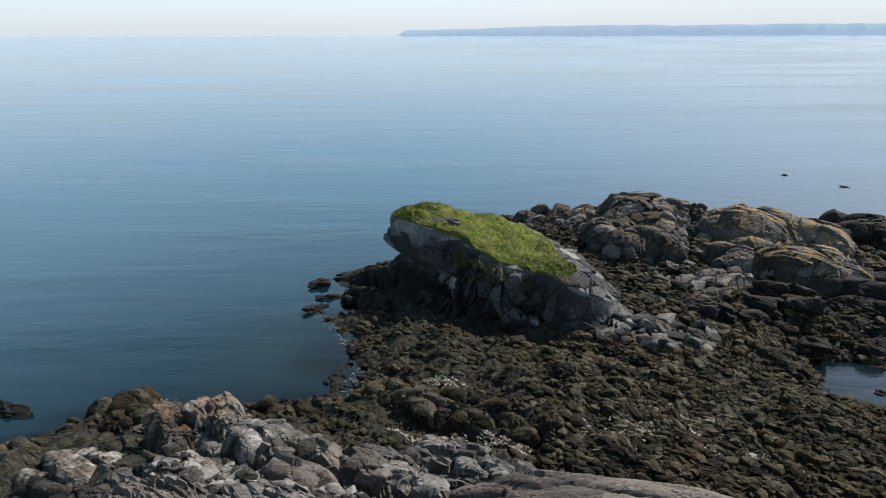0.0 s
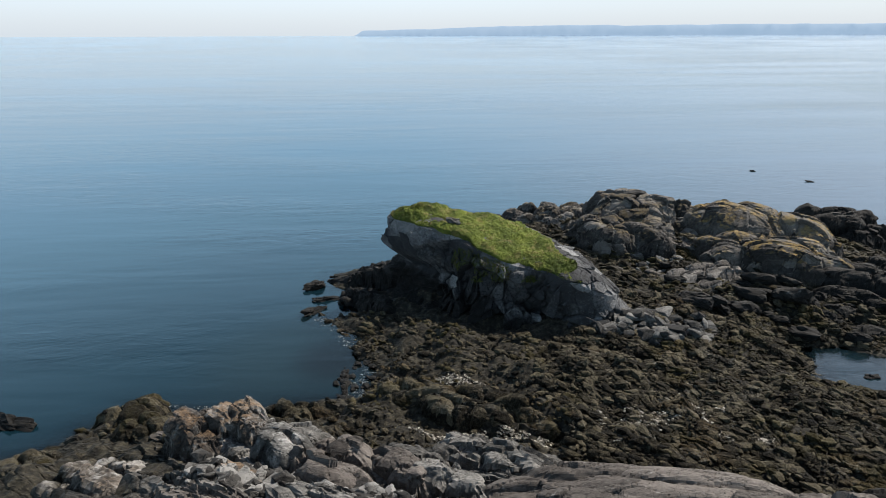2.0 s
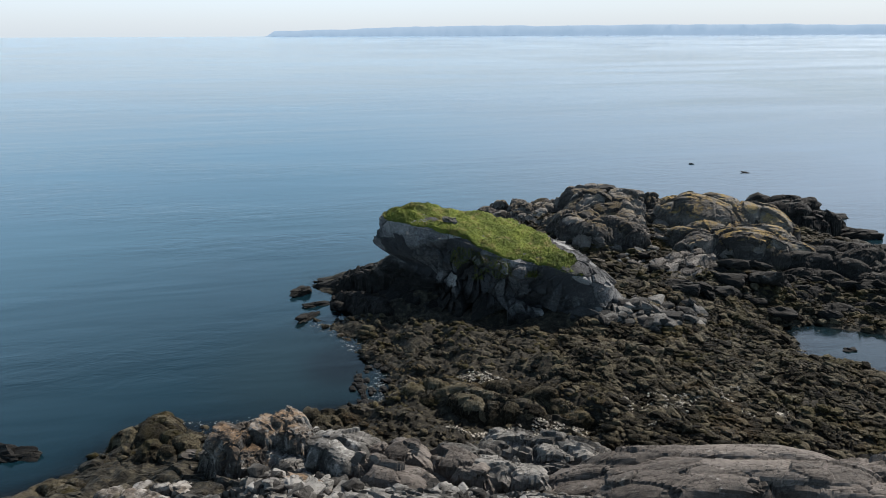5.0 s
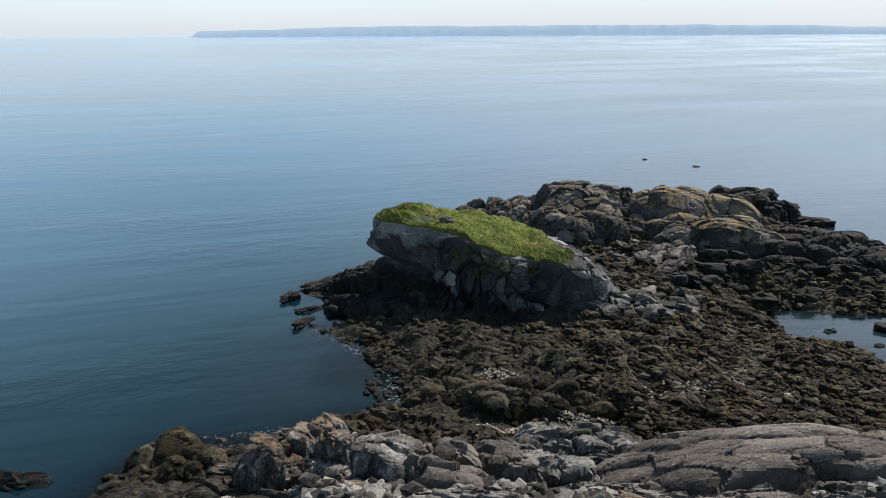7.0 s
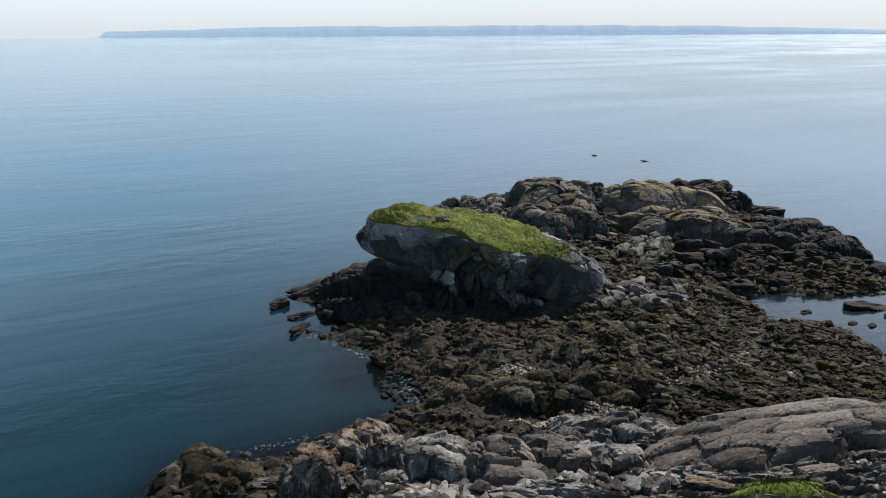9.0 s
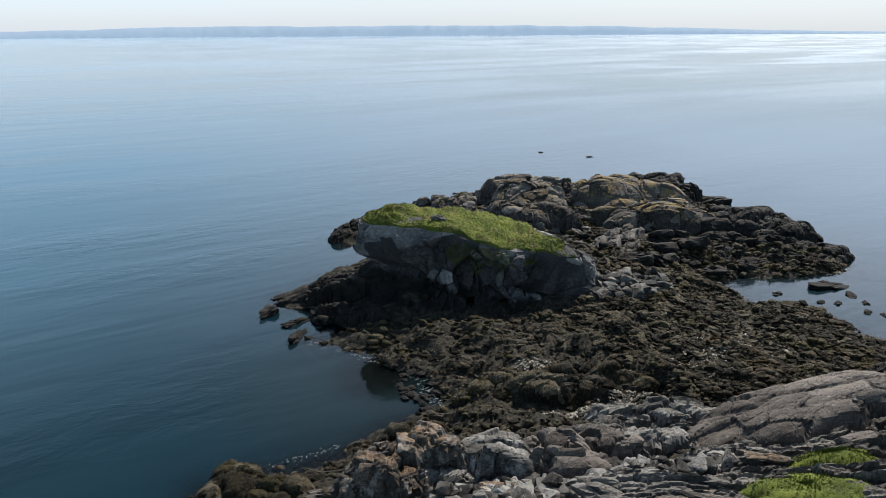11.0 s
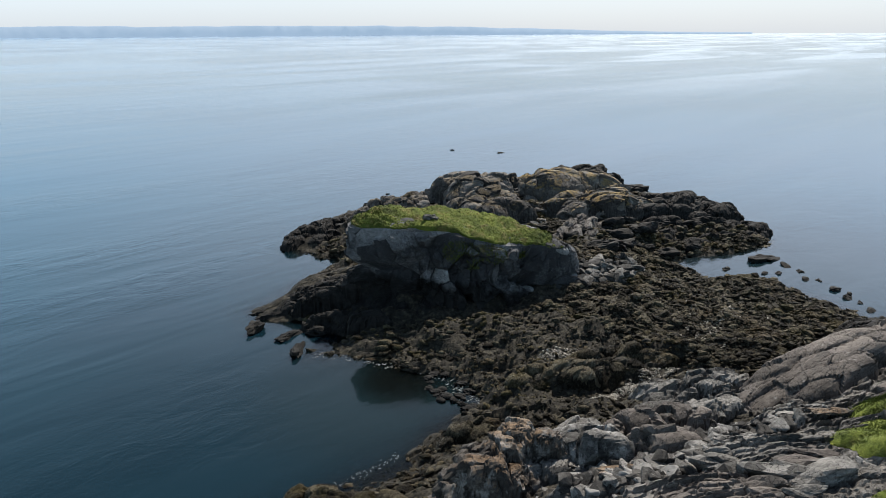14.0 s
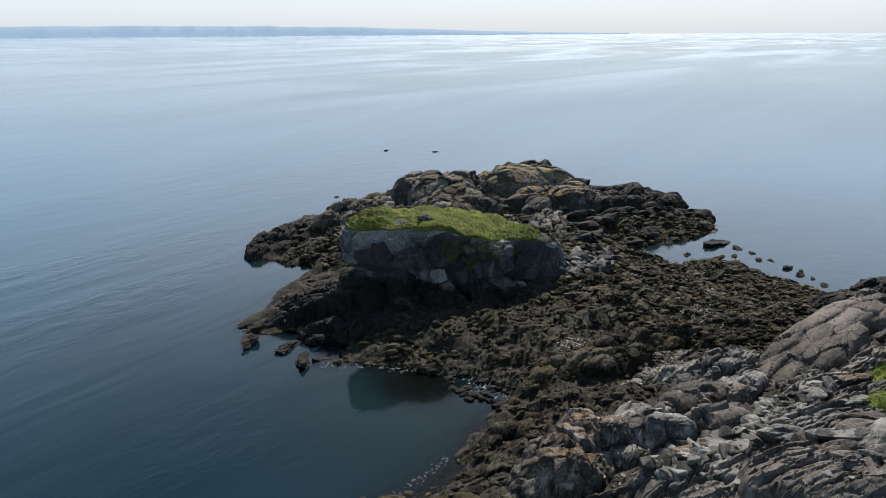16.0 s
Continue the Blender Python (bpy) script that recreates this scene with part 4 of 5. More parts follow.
for du, dv, up, a, b in ((-2.7, 0.55, 0.22, 1.5, 0.40), (-1.9, -0.75, 0.12, 1.7, 0.38), (-0.6, 0.85, 0.20, 1.6, 0.35), (0.2, -0.15, 0.30, 2.0, 0.42), (0.9, -0.95, 0.25, 1.5, 0.36), (1.8, 0.5, 0.35, 1.5, 0.45), (2.9, -0.3, 0.45, 1.1, 0.6), (-3.4, -0.1, 0.15, 0.8, 0.4)):
    RAMP.append((-5.2 + 0.777 * du + 0.629 * dv, 45.0 - 0.629 * du + 0.777 * dv, 1.15 + 0.38 * du + 0.8 * up, a, b, -39, 0.36, -0.25, 4.0, 3.5, 0.35))
bedrock("rock_ledge", "dark slanting ramp of layered rock running down into the sea", RAMP, DARK, 179, 0.08, -1.0, (2.2, 0.5, 0.5), -39)
bedrock("rock_ledge", "black wet ledge at the cliff foot", [(-4.5, 40.4, 1.1, 2.4, 0.9, -52, 0.05, -0.1, 3.0, 3.0, 0), (-5.4, 41.8, 1.0, 1.5, 0.6, -45, 0.1, -0.2, 4.0, 3.5, 0.5), (-4.1, 39.4, 1.5, 1.3, 0.6, -50, 0.0, -0.2, 4.0, 3.5, 0.5)], DARK, 183, 0.08, -1.0, (1.6, 0.5, 0.5), -45)
outcrop("rock_ledge", "low black weedy platform at the cliff foot", -5.0, 42.6, 0.55, 1.9, 1.2, -45, WEEDY, 185, 10, (0.9, 0.5, 0.35), 0.8, rough=0.45, corner=2.6, edge=2.6)

for x, y, top, a, b, yaw, k in ((-9.2, 44.6, 0.45, 1.15, 0.5, 30, 201), (-8.7, 40.4, 0.38, 1.15, 0.42, 52, 204), (-8.0, 42.6, 0.22, 1.2, 0.55, 15, 207), (-6.7, 41.7, 0.45, 0.9, 0.35, -50, 210),
                                (-21.4, 27.9, 0.32, 1.7, 0.6, -15, 213), (27.3, 28.3, 0.26, 1.7, 0.8, -20, 216), (40.3, 54.5, 0.9, 1.2, 0.8, 0, 219), (40.0, 49.0, 0.7, 2.6, 1.1, -15, 222),
                                (43.0, 54.5, 0.4, 1.8, 0.6, 0, 225), (44.6, 83.2, 0.09, 0.6, 0.2, -35, 228), (48.4, 76.2, 0.08, 0.8, 0.2, -35, 231), (19.2, 67.2, 0.1, 0.35, 0.2, 0, 234)):
    tagged(block(x, y, top * 0.25, a, b, max(top, 0.10), yaw, 0, 4, DARK, k, name="islet", level=4, hard=10, rough=1.6), "small dark weedy rock awash in the sea", "rock", "rocks awash")

# near shore
CRUSTED = [(-10.2, 23.0, 2.75, 2.5, 1.25, -30, 0.0, 0.0, 3.0, 3.0, 0)]
for x, y, top, a, b, yaw, lu, lv in ((-11.3, 22.9, 3.25, 0.95, 0.75, -38, 0.10, -0.15), (-10.1, 23.2, 3.4, 0.75, 0.75, -30, 0.0, -0.1), (-9.2, 23.2, 3.55, 0.7, 0.65, -42, -0.05, -0.1), (-8.7, 22.3, 3.5, 0.75, 0.55, -48, 0.0, -0.25), (-10.4, 24.1, 2.75, 1.0, 0.5, -30, 0.0, -0.2), (-10.6, 22.2, 2.9, 0.9, 0.5, -30, 0.0, 0.1)):
    CRUSTED.append((x, y, top, a, b, yaw, lu, lv, 4.0, 5.0, 0.8))
bedrock("rock_outcrop", "cracked boulder with rusty lichen and white crust", CRUSTED, RUST, 301, 0.055, 0.7, (1.0, 0.7, 0.7), -35, rough=0.7)
RIDGE = [(-5.4, 20.8, 2.55, 5.4, 1.6, -24, 0.0, 0.0, 2.6, 2.8, 0)]
for x, y, top, a, b, yaw, lu, lv in ((-6.6, 22.2, 3.0, 1.2, 0.6, -35, 0.0, -0.25), (-1.7, 19.7, 2.95, 1.2, 0.55, -28, 0.0, -0.2), (-0.5, 19.0, 2.8, 1.0, 0.5, -25, 0.0, -0.2), (-8.6, 21.4, 2.75, 1.0, 0.6, -40, 0.0, -0.1), (-2.2, 21.3, 2.4, 1.4, 0.5, -28, 0.0, -0.2), (-7.3, 19.6, 2.6, 1.1, 0.5, -30, 0.0, -0.1)):
    RIDGE.append((x, y, top, a, b, yaw, lu, lv, 4.0, 4.0, 0.75))
bedrock("rock_ledge", "long fractured brown-grey bedrock ridge above the weed", RIDGE, SHORE_ROCK, 371, 0.06, 0.5, (1.3, 0.6, 0.6), -30, rough=0.7)
bedrock("boulder", "pale angular block with white crust", [(-7.5, 21.4, 3.35, 1.7, 0.95, -58, 0.12, 0.10, 4.0, 4.5, 0.9), (-7.2, 20.6, 3.55, 1.0, 0.75, -48, -0.10, -0.25, 4.0, 5.0, 0.7), (-7.9, 22.4, 3.0, 0.85, 0.7, -60, 0.25, 0.1, 4.0, 5.0, 0.7)], PALE, 305, 0.055, 1.2, (1.3, 0.9, 0.8), -45, rough=0.36, fine=0.6)
bedrock("boulder", "smooth brown-grey slab tilted among rubble", [(-5.3, 19.3, 3.6, 1.65, 0.85, -31, -0.02, -0.28, 3.0, 3.0, 0.8), (-6.2, 19.7, 3.55, 0.6, 0.55, -31, -0.1, -0.3, 3.6, 3.4, 0.6)], SLAB, 309, 0.055, 1.4, (1.9, 0.9, 0.7), -31, rough=0.45, warp=0.14)
bedrock("boulder", "rounded brown-grey block behind the slab", [(-4.6, 20.8, 3.35, 1.1, 0.75, -30, 0.0, -0.1, 3.0, 3.0, 0.8), (-5.6, 21.2, 3.05, 0.7, 0.5, -30, 0.0, -0.1, 3.6, 3.4, 0.6)], SLAB, 313, 0.055, 1.4, (1.2, 0.8, 0.7), -30, rough=0.5, warp=0.14)
bedrock("boulder", "brown-grey cracked slab on the shore", [(-3.0, 20.2, 3.1, 1.2, 0.65, -28, 0.0, -0.22, 3.0, 3.2, 0.6), (-2.4, 19.4, 2.95, 0.8, 0.45, -28, 0.0, -0.25, 3.6, 3.4, 0.6)], SLAB, 317, 0.055, 1.4, (1.2, 0.6, 0.6), -28, rough=0.7, warp=0.16)
outcrop("rock_ledge", "grey fractured ledge above the weed", 1.4, 20.8, 2.6, 2.8, 1.4, -30, SHORE_ROCK, 321, 13, (1.1, 0.6, 0.5), 0.75)
WHALE = [(5.2, 17.0, 3.75, 4.5, 1.30, -13, 0.045, 0.03, 2.3, 2.3, 0)]
for x, y, top, a, b, yaw, lu, lv in ((2.9, 18.35, 3.2, 2.2, 0.42, -12, 0.13, -0.25), (4.7, 18.25, 3.62, 2.4, 0.45, -13, 0.06, -0.25), (7.4, 17.35, 3.92, 2.3, 0.5, -15, 0.0, -0.2), (6.3, 16.55, 3.98, 2.7, 0.55, -15, 0.04, -0.06), (8.9, 16.1, 3.85, 1.6, 0.7, -20, 0.0, -0.12), (2.0, 17.75, 3.0, 1.7, 0.45, -14, 0.18, -0.1), (4.2, 16.6, 3.75, 2.2, 0.6, -14, 0.10, 0.08), (1.4, 18.4, 2.75, 1.0, 0.35, -14, 0.15, -0.2), (9.6, 15.2, 3.7, 1.2, 0.6, -24, 0.0, -0.1)):
    WHALE.append((x, y, top, a, b, yaw, lu, lv, 3.0, 2.6, 0.22))
bedrock("rock_ledge", "broad smooth brown-grey whaleback slab with long cracks", WHALE, SLAB, 325, 0.06, 0.8, (2.6, 0.8, 0.8), -15, rough=0.30, warp=0.10, joint=0.05)
outcrop("rock_ledge", "layered brown-grey ledge beside the whaleback", 11.2, 15.4, 3.5, 3.4, 1.9, -22, SLAB, 329, 13, (1.9, 0.8, 0.5), 0.8)
outcrop("rock_ledge", "dark slanting ledge at the water", 17.4, 16.6, 2.2, 3.5, 1.3, -28, DARK, 333, 10, (1.6, 0.7, 0.5), 0.8)
layered_ledge("thinly layered grey ledge beside grass", -4.3, 15.5, ground_at(-4.3, 15.5) + 0.25, 2.9, 1.35, -36, ROCK, 337)
layered_ledge("broken grey layered ledge under the grass", -0.6, 16.4, ground_at(-0.6, 16.4) + 0.2, 2.6, 1.0, -22, ROCK, 341)
layered_ledge("low layered brown-grey ledge among rubble", -8.6, 15.6, ground_at(-8.6, 15.6) + 0.25, 2.6, 1.2, -36, SLAB, 343)
layered_ledge("grey layered ledge behind the cobbles", 1.6, 18.8, ground_at(1.6, 18.8) + 0.55, 2.8, 1.1, -32, SHORE_ROCK, 347)
outcrop("rock_ledge", "brown-grey ledge with rusty edge", -14.3, 21.2, 2.5, 1.6, 1.0, -25, RUST, 345, 7, (1.1, 0.7, 0.6), 0.75)
outcrop("rock_ledge", "broken shore ledge under dark weed", -13.6, 19.0, 2.5, 2.2, 1.2, -30, DARK, 349, 12, (0.9, 0.6, 0.5), 0.75, rough=0.45, corner=2.6, edge=2.6)
outcrop("rock_ledge", "dark weedy rock at the shore", -18.5, 24.2, 1.1, 1.8, 1.1, -20, WEEDY, 353, 9, (0.9, 0.6, 0.5), 0.75, rough=0.45, corner=2.6, edge=2.6)
outcrop("boulder", "big rounded rock covered with brown rockweed", -15.4, 27.9, 1.25, 1.5, 1.1, -20, WEEDY, 357, 6, (0.9, 0.8, 0.7), 0.85, rough=0.45, corner=2.6, edge=2.6)
outcrop("boulder", "rounded rock covered with dark rockweed", -7.8, 27.1, 1.2, 1.6, 0.9, -25, WEEDY, 361, 6, (0.9, 0.7, 0.7), 0.85, rough=0.45, corner=2.6, edge=2.6)
outcrop("rock_ledge", "dark weedy rock slope behind the rusty boulder", -13.6, 25.8, 1.5, 1.8, 1.2, -30, WEEDY, 365, 9, (0.9, 0.7, 0.6), 0.75, rough=0.45, corner=2.6, edge=2.6)
outcrop("rock_ledge", "long dark ridge covered with brown rockweed", 0.6, 26.3, 2.0, 4.6, 0.85, -25, WEEDY, 369, 14, (1.1, 0.6, 0.6), 0.85, rough=0.45, corner=2.6, edge=2.6)


# ---- loose stones ----
def scattered(count, inside, k, low, high):
    """Random spots inside a patch, given as a test on points, between two corners."""
    rng = np.random.default_rng(k)
    out = np.zeros((0, 2))
    while len(out) < count:
        p = rng.uniform(low, high, (count * 3, 2))
        out = np.concatenate([out, p[inside(p)]])
    return out[:count]


def heights(p):
    """The ground's height with its small forms, at points inside the fine part of the grid."""
    u = p[:, 0] * math.cos(STRIKE) + p[:, 1] * math.sin(STRIKE)
    v = p[:, 1] * math.cos(STRIKE) - p[:, 0] * math.sin(STRIKE)
    ix = np.clip(np.searchsorted(gx, u), 1, len(gx) - 1)
    iy = np.clip(np.searchsorted(gy, v), 1, len(gy) - 1)
    return gz.reshape(len(gy), len(gx))[iy, ix]


def stones_mesh(spots, sizes, material, k, templates, yaw=-30.0, spread=40.0, sink=0.25, squash=(1.0, 0.68, 0.55), flat=True):
    """Many stones joined into one mesh."""
    rng = np.random.default_rng(k)
    z = heights(spots)
    verts, faces, vals, o = [], [], [], 0
    for (x, y), s, h in zip(spots, sizes, z):
        p, f = templates[rng.integers(len(templates))]
        q = (p * squash * s) @ turned(rng.normal(yaw, spread), rng.normal(-14, 14), rng.normal(0, 12)).T
        verts.append(q + (x, y, h + s * squash[2] * (0.5 - sink)))
        faces.append(f + o)
        vals.append(np.full(len(p), rng.random()))
        o += len(p)
    return mesh_of("stones", np.concatenate(verts), np.concatenate(faces), material, np.concatenate(vals), flat)


def stones_apart(name, label, category, group, spots, sizes, material, k, shapes, yaw=-30.0, spread=40.0, sink=0.25, squash=(1.0, 0.68, 0.55)):
    """The same as things of their own on a few shared meshes."""
    rng = np.random.default_rng(k)
    meshes = [mesh_of(name, p * squash, f, material, np.full(len(p), 0.0)) for p, f in shapes]
    for (x, y), s, h in zip(spots, sizes, heights(spots)):
        ob = new(name, meshes[rng.integers(len(meshes))])
        ob.location = (x, y, h + s * squash[2] * (0.5 - sink))
        ob.rotation_euler = [radians(v) for v in (rng.normal(-14, 14), rng.normal(0, 12), rng.normal(yaw, spread))]
        ob.scale = (s, s, s)
        tagged(ob, label, category, group)


def broken(k, points=13, worn=0.0):
    """A broken stone with few flat faces: the hull of scattered points."""
    rng = np.random.default_rng(k)
    v = rng.normal(size=(points, 3))
    v /= np.linalg.norm(v, axis=1)[:, None]
    v *= rng.uniform(0.78, 1.0, (points, 1))
    bm = bmesh.new()
    for p in v:
        bm.verts.new(p)
    got = bmesh.ops.convex_hull(bm, input=bm.verts)
    bmesh.ops.delete(bm, geom=[g for g in got["geom_interior"] if isinstance(g, bmesh.types.BMVert)], context="VERTS")
    if worn:
        bmesh.ops.bevel(bm, geom=list(bm.edges) + list(bm.verts), offset=worn, segments=1, affect="EDGES")
    bmesh.ops.triangulate(bm, faces=bm.faces)
    bm.verts.index_update()
    out = np.array([p.co[:] for p in bm.verts]), np.array([[q.index for q in f.verts] for f in bm.faces])
    bm.free()
    return out


LUMPS = [broken(620 + i, 14, 0.07) for i in range(10)] + [angular(500 + i, 2, 9, 14.0, 0.10) for i in range(6)]
SHARP = [broken(540 + i, 12 + i % 4, 0.05) for i in range(18)]
FLINTS = [broken(660 + i, 14 + i % 4) for i in range(16)]
SHAGGY = [angular(690 + i, 1, 8, 7.0, 0.42) for i in range(14)]
CHIPS = [broken(570 + i, 9 + i % 4) for i in range(14)]


def sizes_of(n, k, low, high, power=2.0):
    return low + (high - low) * np.random.default_rng(k).random(n) ** power


def in_ellipse(p, x, y, a, b, yaw):
    r = radians(yaw)
    d = p - (x, y)
    return ((d[:, 0] * math.cos(r) + d[:, 1] * math.sin(r)) / a) ** 2 + ((d[:, 1] * math.cos(r) - d[:, 0] * math.sin(r)) / b) ** 2 < 1


def bar(p):
    """The weed-covered bar between the shore and the grassy rock, down to the water."""
    d = shore_distance(p)
    edge = np.where(p[:, 0] > -6, 21 - 0.28 * (p[:, 0] + 6), 21 - 0.42 * (p[:, 0] + 6))
    mound = in_ellipse(p, 3, 38.6, 8.2, 4.6, -30)
    west = (p[:, 0] < 1) & (p[:, 1] > 42) | (p[:, 0] < 11) & (p[:, 1] > 55)
    return (d > -0.35) & (p[:, 1] > edge + 0.3) & ~mound & ~west & (p[:, 1] < 60)


def thick(p):
    q = np.column_stack([p, 0 * p[:, 0]])
    return fbm(q * 0.3, 3, 77)


field = scattered(25000, lambda p: bar(p) & ~in_ellipse(p, 2.6, 24.1, 1.9, 0.5, -14) & ((p[:, 1] < 37) | (np.random.default_rng(29).random(len(p)) < 0.5)) & (thick(p) > -0.75) & ((p[:, 0] > 4) | (np.random.default_rng(9).random(len(p)) < 0.30) | ((p[:, 1] > 36) & (np.random.default_rng(19).random(len(p)) < 0.35))), 601, (-20, 14), (36, 60))
near = (field[:, 0] > 4) & (field[:, 0] < 17) & (field[:, 1] > 18.5) & (field[:, 1] < 30)
fs = sizes_of(len(field), 602, 0.06, 0.46, 3.2) * np.where(field[:, 1] > 36, 1.1, 1.0) * np.where((field[:, 0] < 4) & (field[:, 1] < 36), 0.75, 1.0)
pick = np.flatnonzero(near)[:290]
rest = np.ones(len(field), bool)
rest[pick] = False
large = rest & (fs > 0.19)
tagged(new("rockweed_stones", stones_mesh(field[rest & ~large], fs[rest & ~large], WEEDY, 603, FLINTS, spread=40, squash=(1.1, 0.76, 0.60))), "countless dark stones covered with brown rockweed", "stones", kind="stuff")
fuzzy = (field[:, 0] + 0.5 * (field[:, 1] - 28) + 2.5 * thick(field) < 4.0) & (field[:, 1] < 37)
for name, label, where, faceted in (("rockweed_rocks", "many larger dark rocks shaggy with brown rockweed", large & ~fuzzy, True), ("rockweed_cushions", "low cushions of olive-brown rockweed over rock", large & fuzzy, False)):
    tagged(new(name, stones_mesh(field[where], fs[where], WEEDY, 605, SHAGGY, spread=35, squash=(1.15, 0.74, 0.56), flat=faceted)), label, "stones", kind="stuff")
stones_apart("weedy_stone", "dark angular stone covered with brown rockweed", "stone", "weedy stones of the bar", field[pick], fs[pick] * 1.1, WEEDY, 604, LUMPS, spread=24, squash=(1.2, 0.64, 0.46))

fine = scattered(14000, lambda p: bar(p) & ~in_ellipse(p, 2.6, 24.1, 1.9, 0.5, -14) & (p[:, 1] < 37) & ((p[:, 0] > 5) | (np.random.default_rng(39).random(len(p)) < 0.15)), 605, (-12, 14), (25, 37))
tagged(new("weed_rubble", stones_mesh(fine, sizes_of(len(fine), 606, 0.06, 0.2, 1.6), WEEDY, 607, CHIPS, spread=60, sink=0.0)), "small broken stones and weed between larger stones", "stones", kind="stuff")

# rubble at the east end of the grassy rock
ra = scattered(320, lambda p: in_ellipse(p, 10.9, 33.6, 2.9, 2.0, -20) | in_ellipse(p, 12.8, 33.0, 3.0, 1.4, 5), 611, (6, 29), (18, 38))
stones_apart("boulder", "grey angular fallen block below the cliff", "boulder", "rubble below the cliff", ra, sizes_of(len(ra), 612, 0.18, 0.95, 2.2), FALLEN, 613, SHARP, sink=0.1)
rb = scattered(36, lambda p: in_ellipse(p, 16.0, 43.0, 2.4, 1.0, 25), 615, (12, 40), (20, 47))
stones_apart("stone", "pale grey stone in the rubble gully", "stone", "pale stones in the gully", rb, sizes_of(len(rb), 616, 0.2, 0.5, 1.6), RUBBLE, 617, SHARP, sink=0.1)


TURFS = ((1.6, 14.2, 2.2, 0.7, -22, 701), (-1.3, 13.3, 2.1, 1.45, -30, 703), (-3.6, 11.0, 2.5, 1.3, -40, 705))


def grassy(p):
    return np.any([in_ellipse(p, x, y, a + 0.5, b + 0.5, yaw) for x, y, a, b, yaw, _ in TURFS], 0)


# long slabs that lie along the bedding
def slabs(label, group, spots, material, k, low, high, name="shore_rock", hard=40.0, chunky=1.0):
    rng = np.random.default_rng(k)
    for (x, y), h in zip(spots, heights(spots)):
        s = rng.uniform(low, high)
        w, d = s * rng.uniform(0.30, 0.55) * chunky, s * rng.uniform(0.18, 0.34) * chunky
        seed = k * 100 + len(bpy.data.objects)
        mat, turn = material[rng.integers(len(material))], (rng.normal(-36, 9), rng.normal(-24, 8), rng.normal(0, 6))
        ob = block(x, y, h + d * 0.25, s, w, d, *turn, mat, seed, name=name, hard=hard)
        tagged(ob, label, "rock", group)


def ledge_strip(p):
    line = 23.0 - 0.46 * (p[:, 0] + 11)
    return (np.abs(p[:, 1] - line + 0.6) < 2.3) & (p[:, 0] > -13) & (p[:, 0] < 14) & ~in_ellipse(p, 4.9, 17.1, 5.2, 2.7, -12)


slabs("brown-grey layered slab along the shore", "slabs of the near shore", scattered(12, ledge_strip, 641, (-15, 10), (14, 26)), (SHORE_ROCK, SLAB, SHORE_ROCK, RUST), 642, 0.55, 1.35)
slabs("thin grey plate of layered rock", "layered plates near the grass", scattered(16, lambda p: in_ellipse(p, -3.4, 13.8, 5.5, 2.3, -38) & ~grassy(p), 643, (-10, 9), (4, 19)), (ROCK, SLAB), 644, 0.6, 1.5)
slabs("long dark tilted slab of the low shore", "slabs by the tide pool", scattered(34, lambda p: in_ellipse(p, 23.5, 36.0, 9.5, 3.2, -12) & (shore_distance(p) > 0.2), 645, (10, 28), (36, 44)), (DARK,), 646, 0.6, 1.45, hard=9.0, chunky=1.6)
slabs("dark slab at the foot of the outcrop", "slabs below the outcrop", scattered(16, lambda p: in_ellipse(p, 17, 43.5, 6, 2.6, -10), 647, (10, 38), (26, 50)), (DARK, FAR), 648, 0.6, 1.3, hard=9.0, chunky=1.6)

# cobbles among the near ledges
def cobbled(p):
    return in_ellipse(p, -7.3, 18.8, 3.3, 1.15, -24) | in_ellipse(p, -3.0, 17.3, 2.4, 0.6, -28) | in_ellipse(p, 10.8, 13.4, 3.0, 1.5, -20)


rc = scattered(2000, cobbled, 621, (-16, 11), (14, 24))
cs = sizes_of(len(rc), 622, 0.08, 0.62, 2.2)
big = np.argsort(-cs)[:280]
small = np.argsort(-cs)[280:]
stones_apart("cobble", "pale grey angular cobble among shore ledges", "stone", "cobbles of the near shore", rc[big], cs[big], RUBBLE, 623, SHARP, spread=90, sink=0.1)
tagged(new("pebbles", stones_mesh(rc[small], cs[small], RUBBLE, 624, CHIPS, spread=90)), "small pale grey pebbles between cobbles", "pebbles", kind="stuff")


def littered(p):
    q = np.column_stack([p, 0 * p[:, 0]])
    line = 21.5 - 0.42 * (p[:, 0] + 8)
    return (p[:, 0] > -11) & (p[:, 1] < line) & (p[:, 1] > line - 7.5) & (fbm(q * 0.7, 3, 95) > 0.25) & ~in_ellipse(p, 4.9, 17.1, 4.4, 2.0, -14) & ~grassy(p)


re_ = scattered(550, littered, 635, (-18, 8), (12, 25))
tagged(new("shore_rubble", stones_mesh(re_, sizes_of(len(re_), 636, 0.05, 0.26, 2.2), RUBBLE, 637, CHIPS, spread=90, sink=0.05)), "broken grey rubble in the hollows of the ledges", "rubble", kind="stuff")


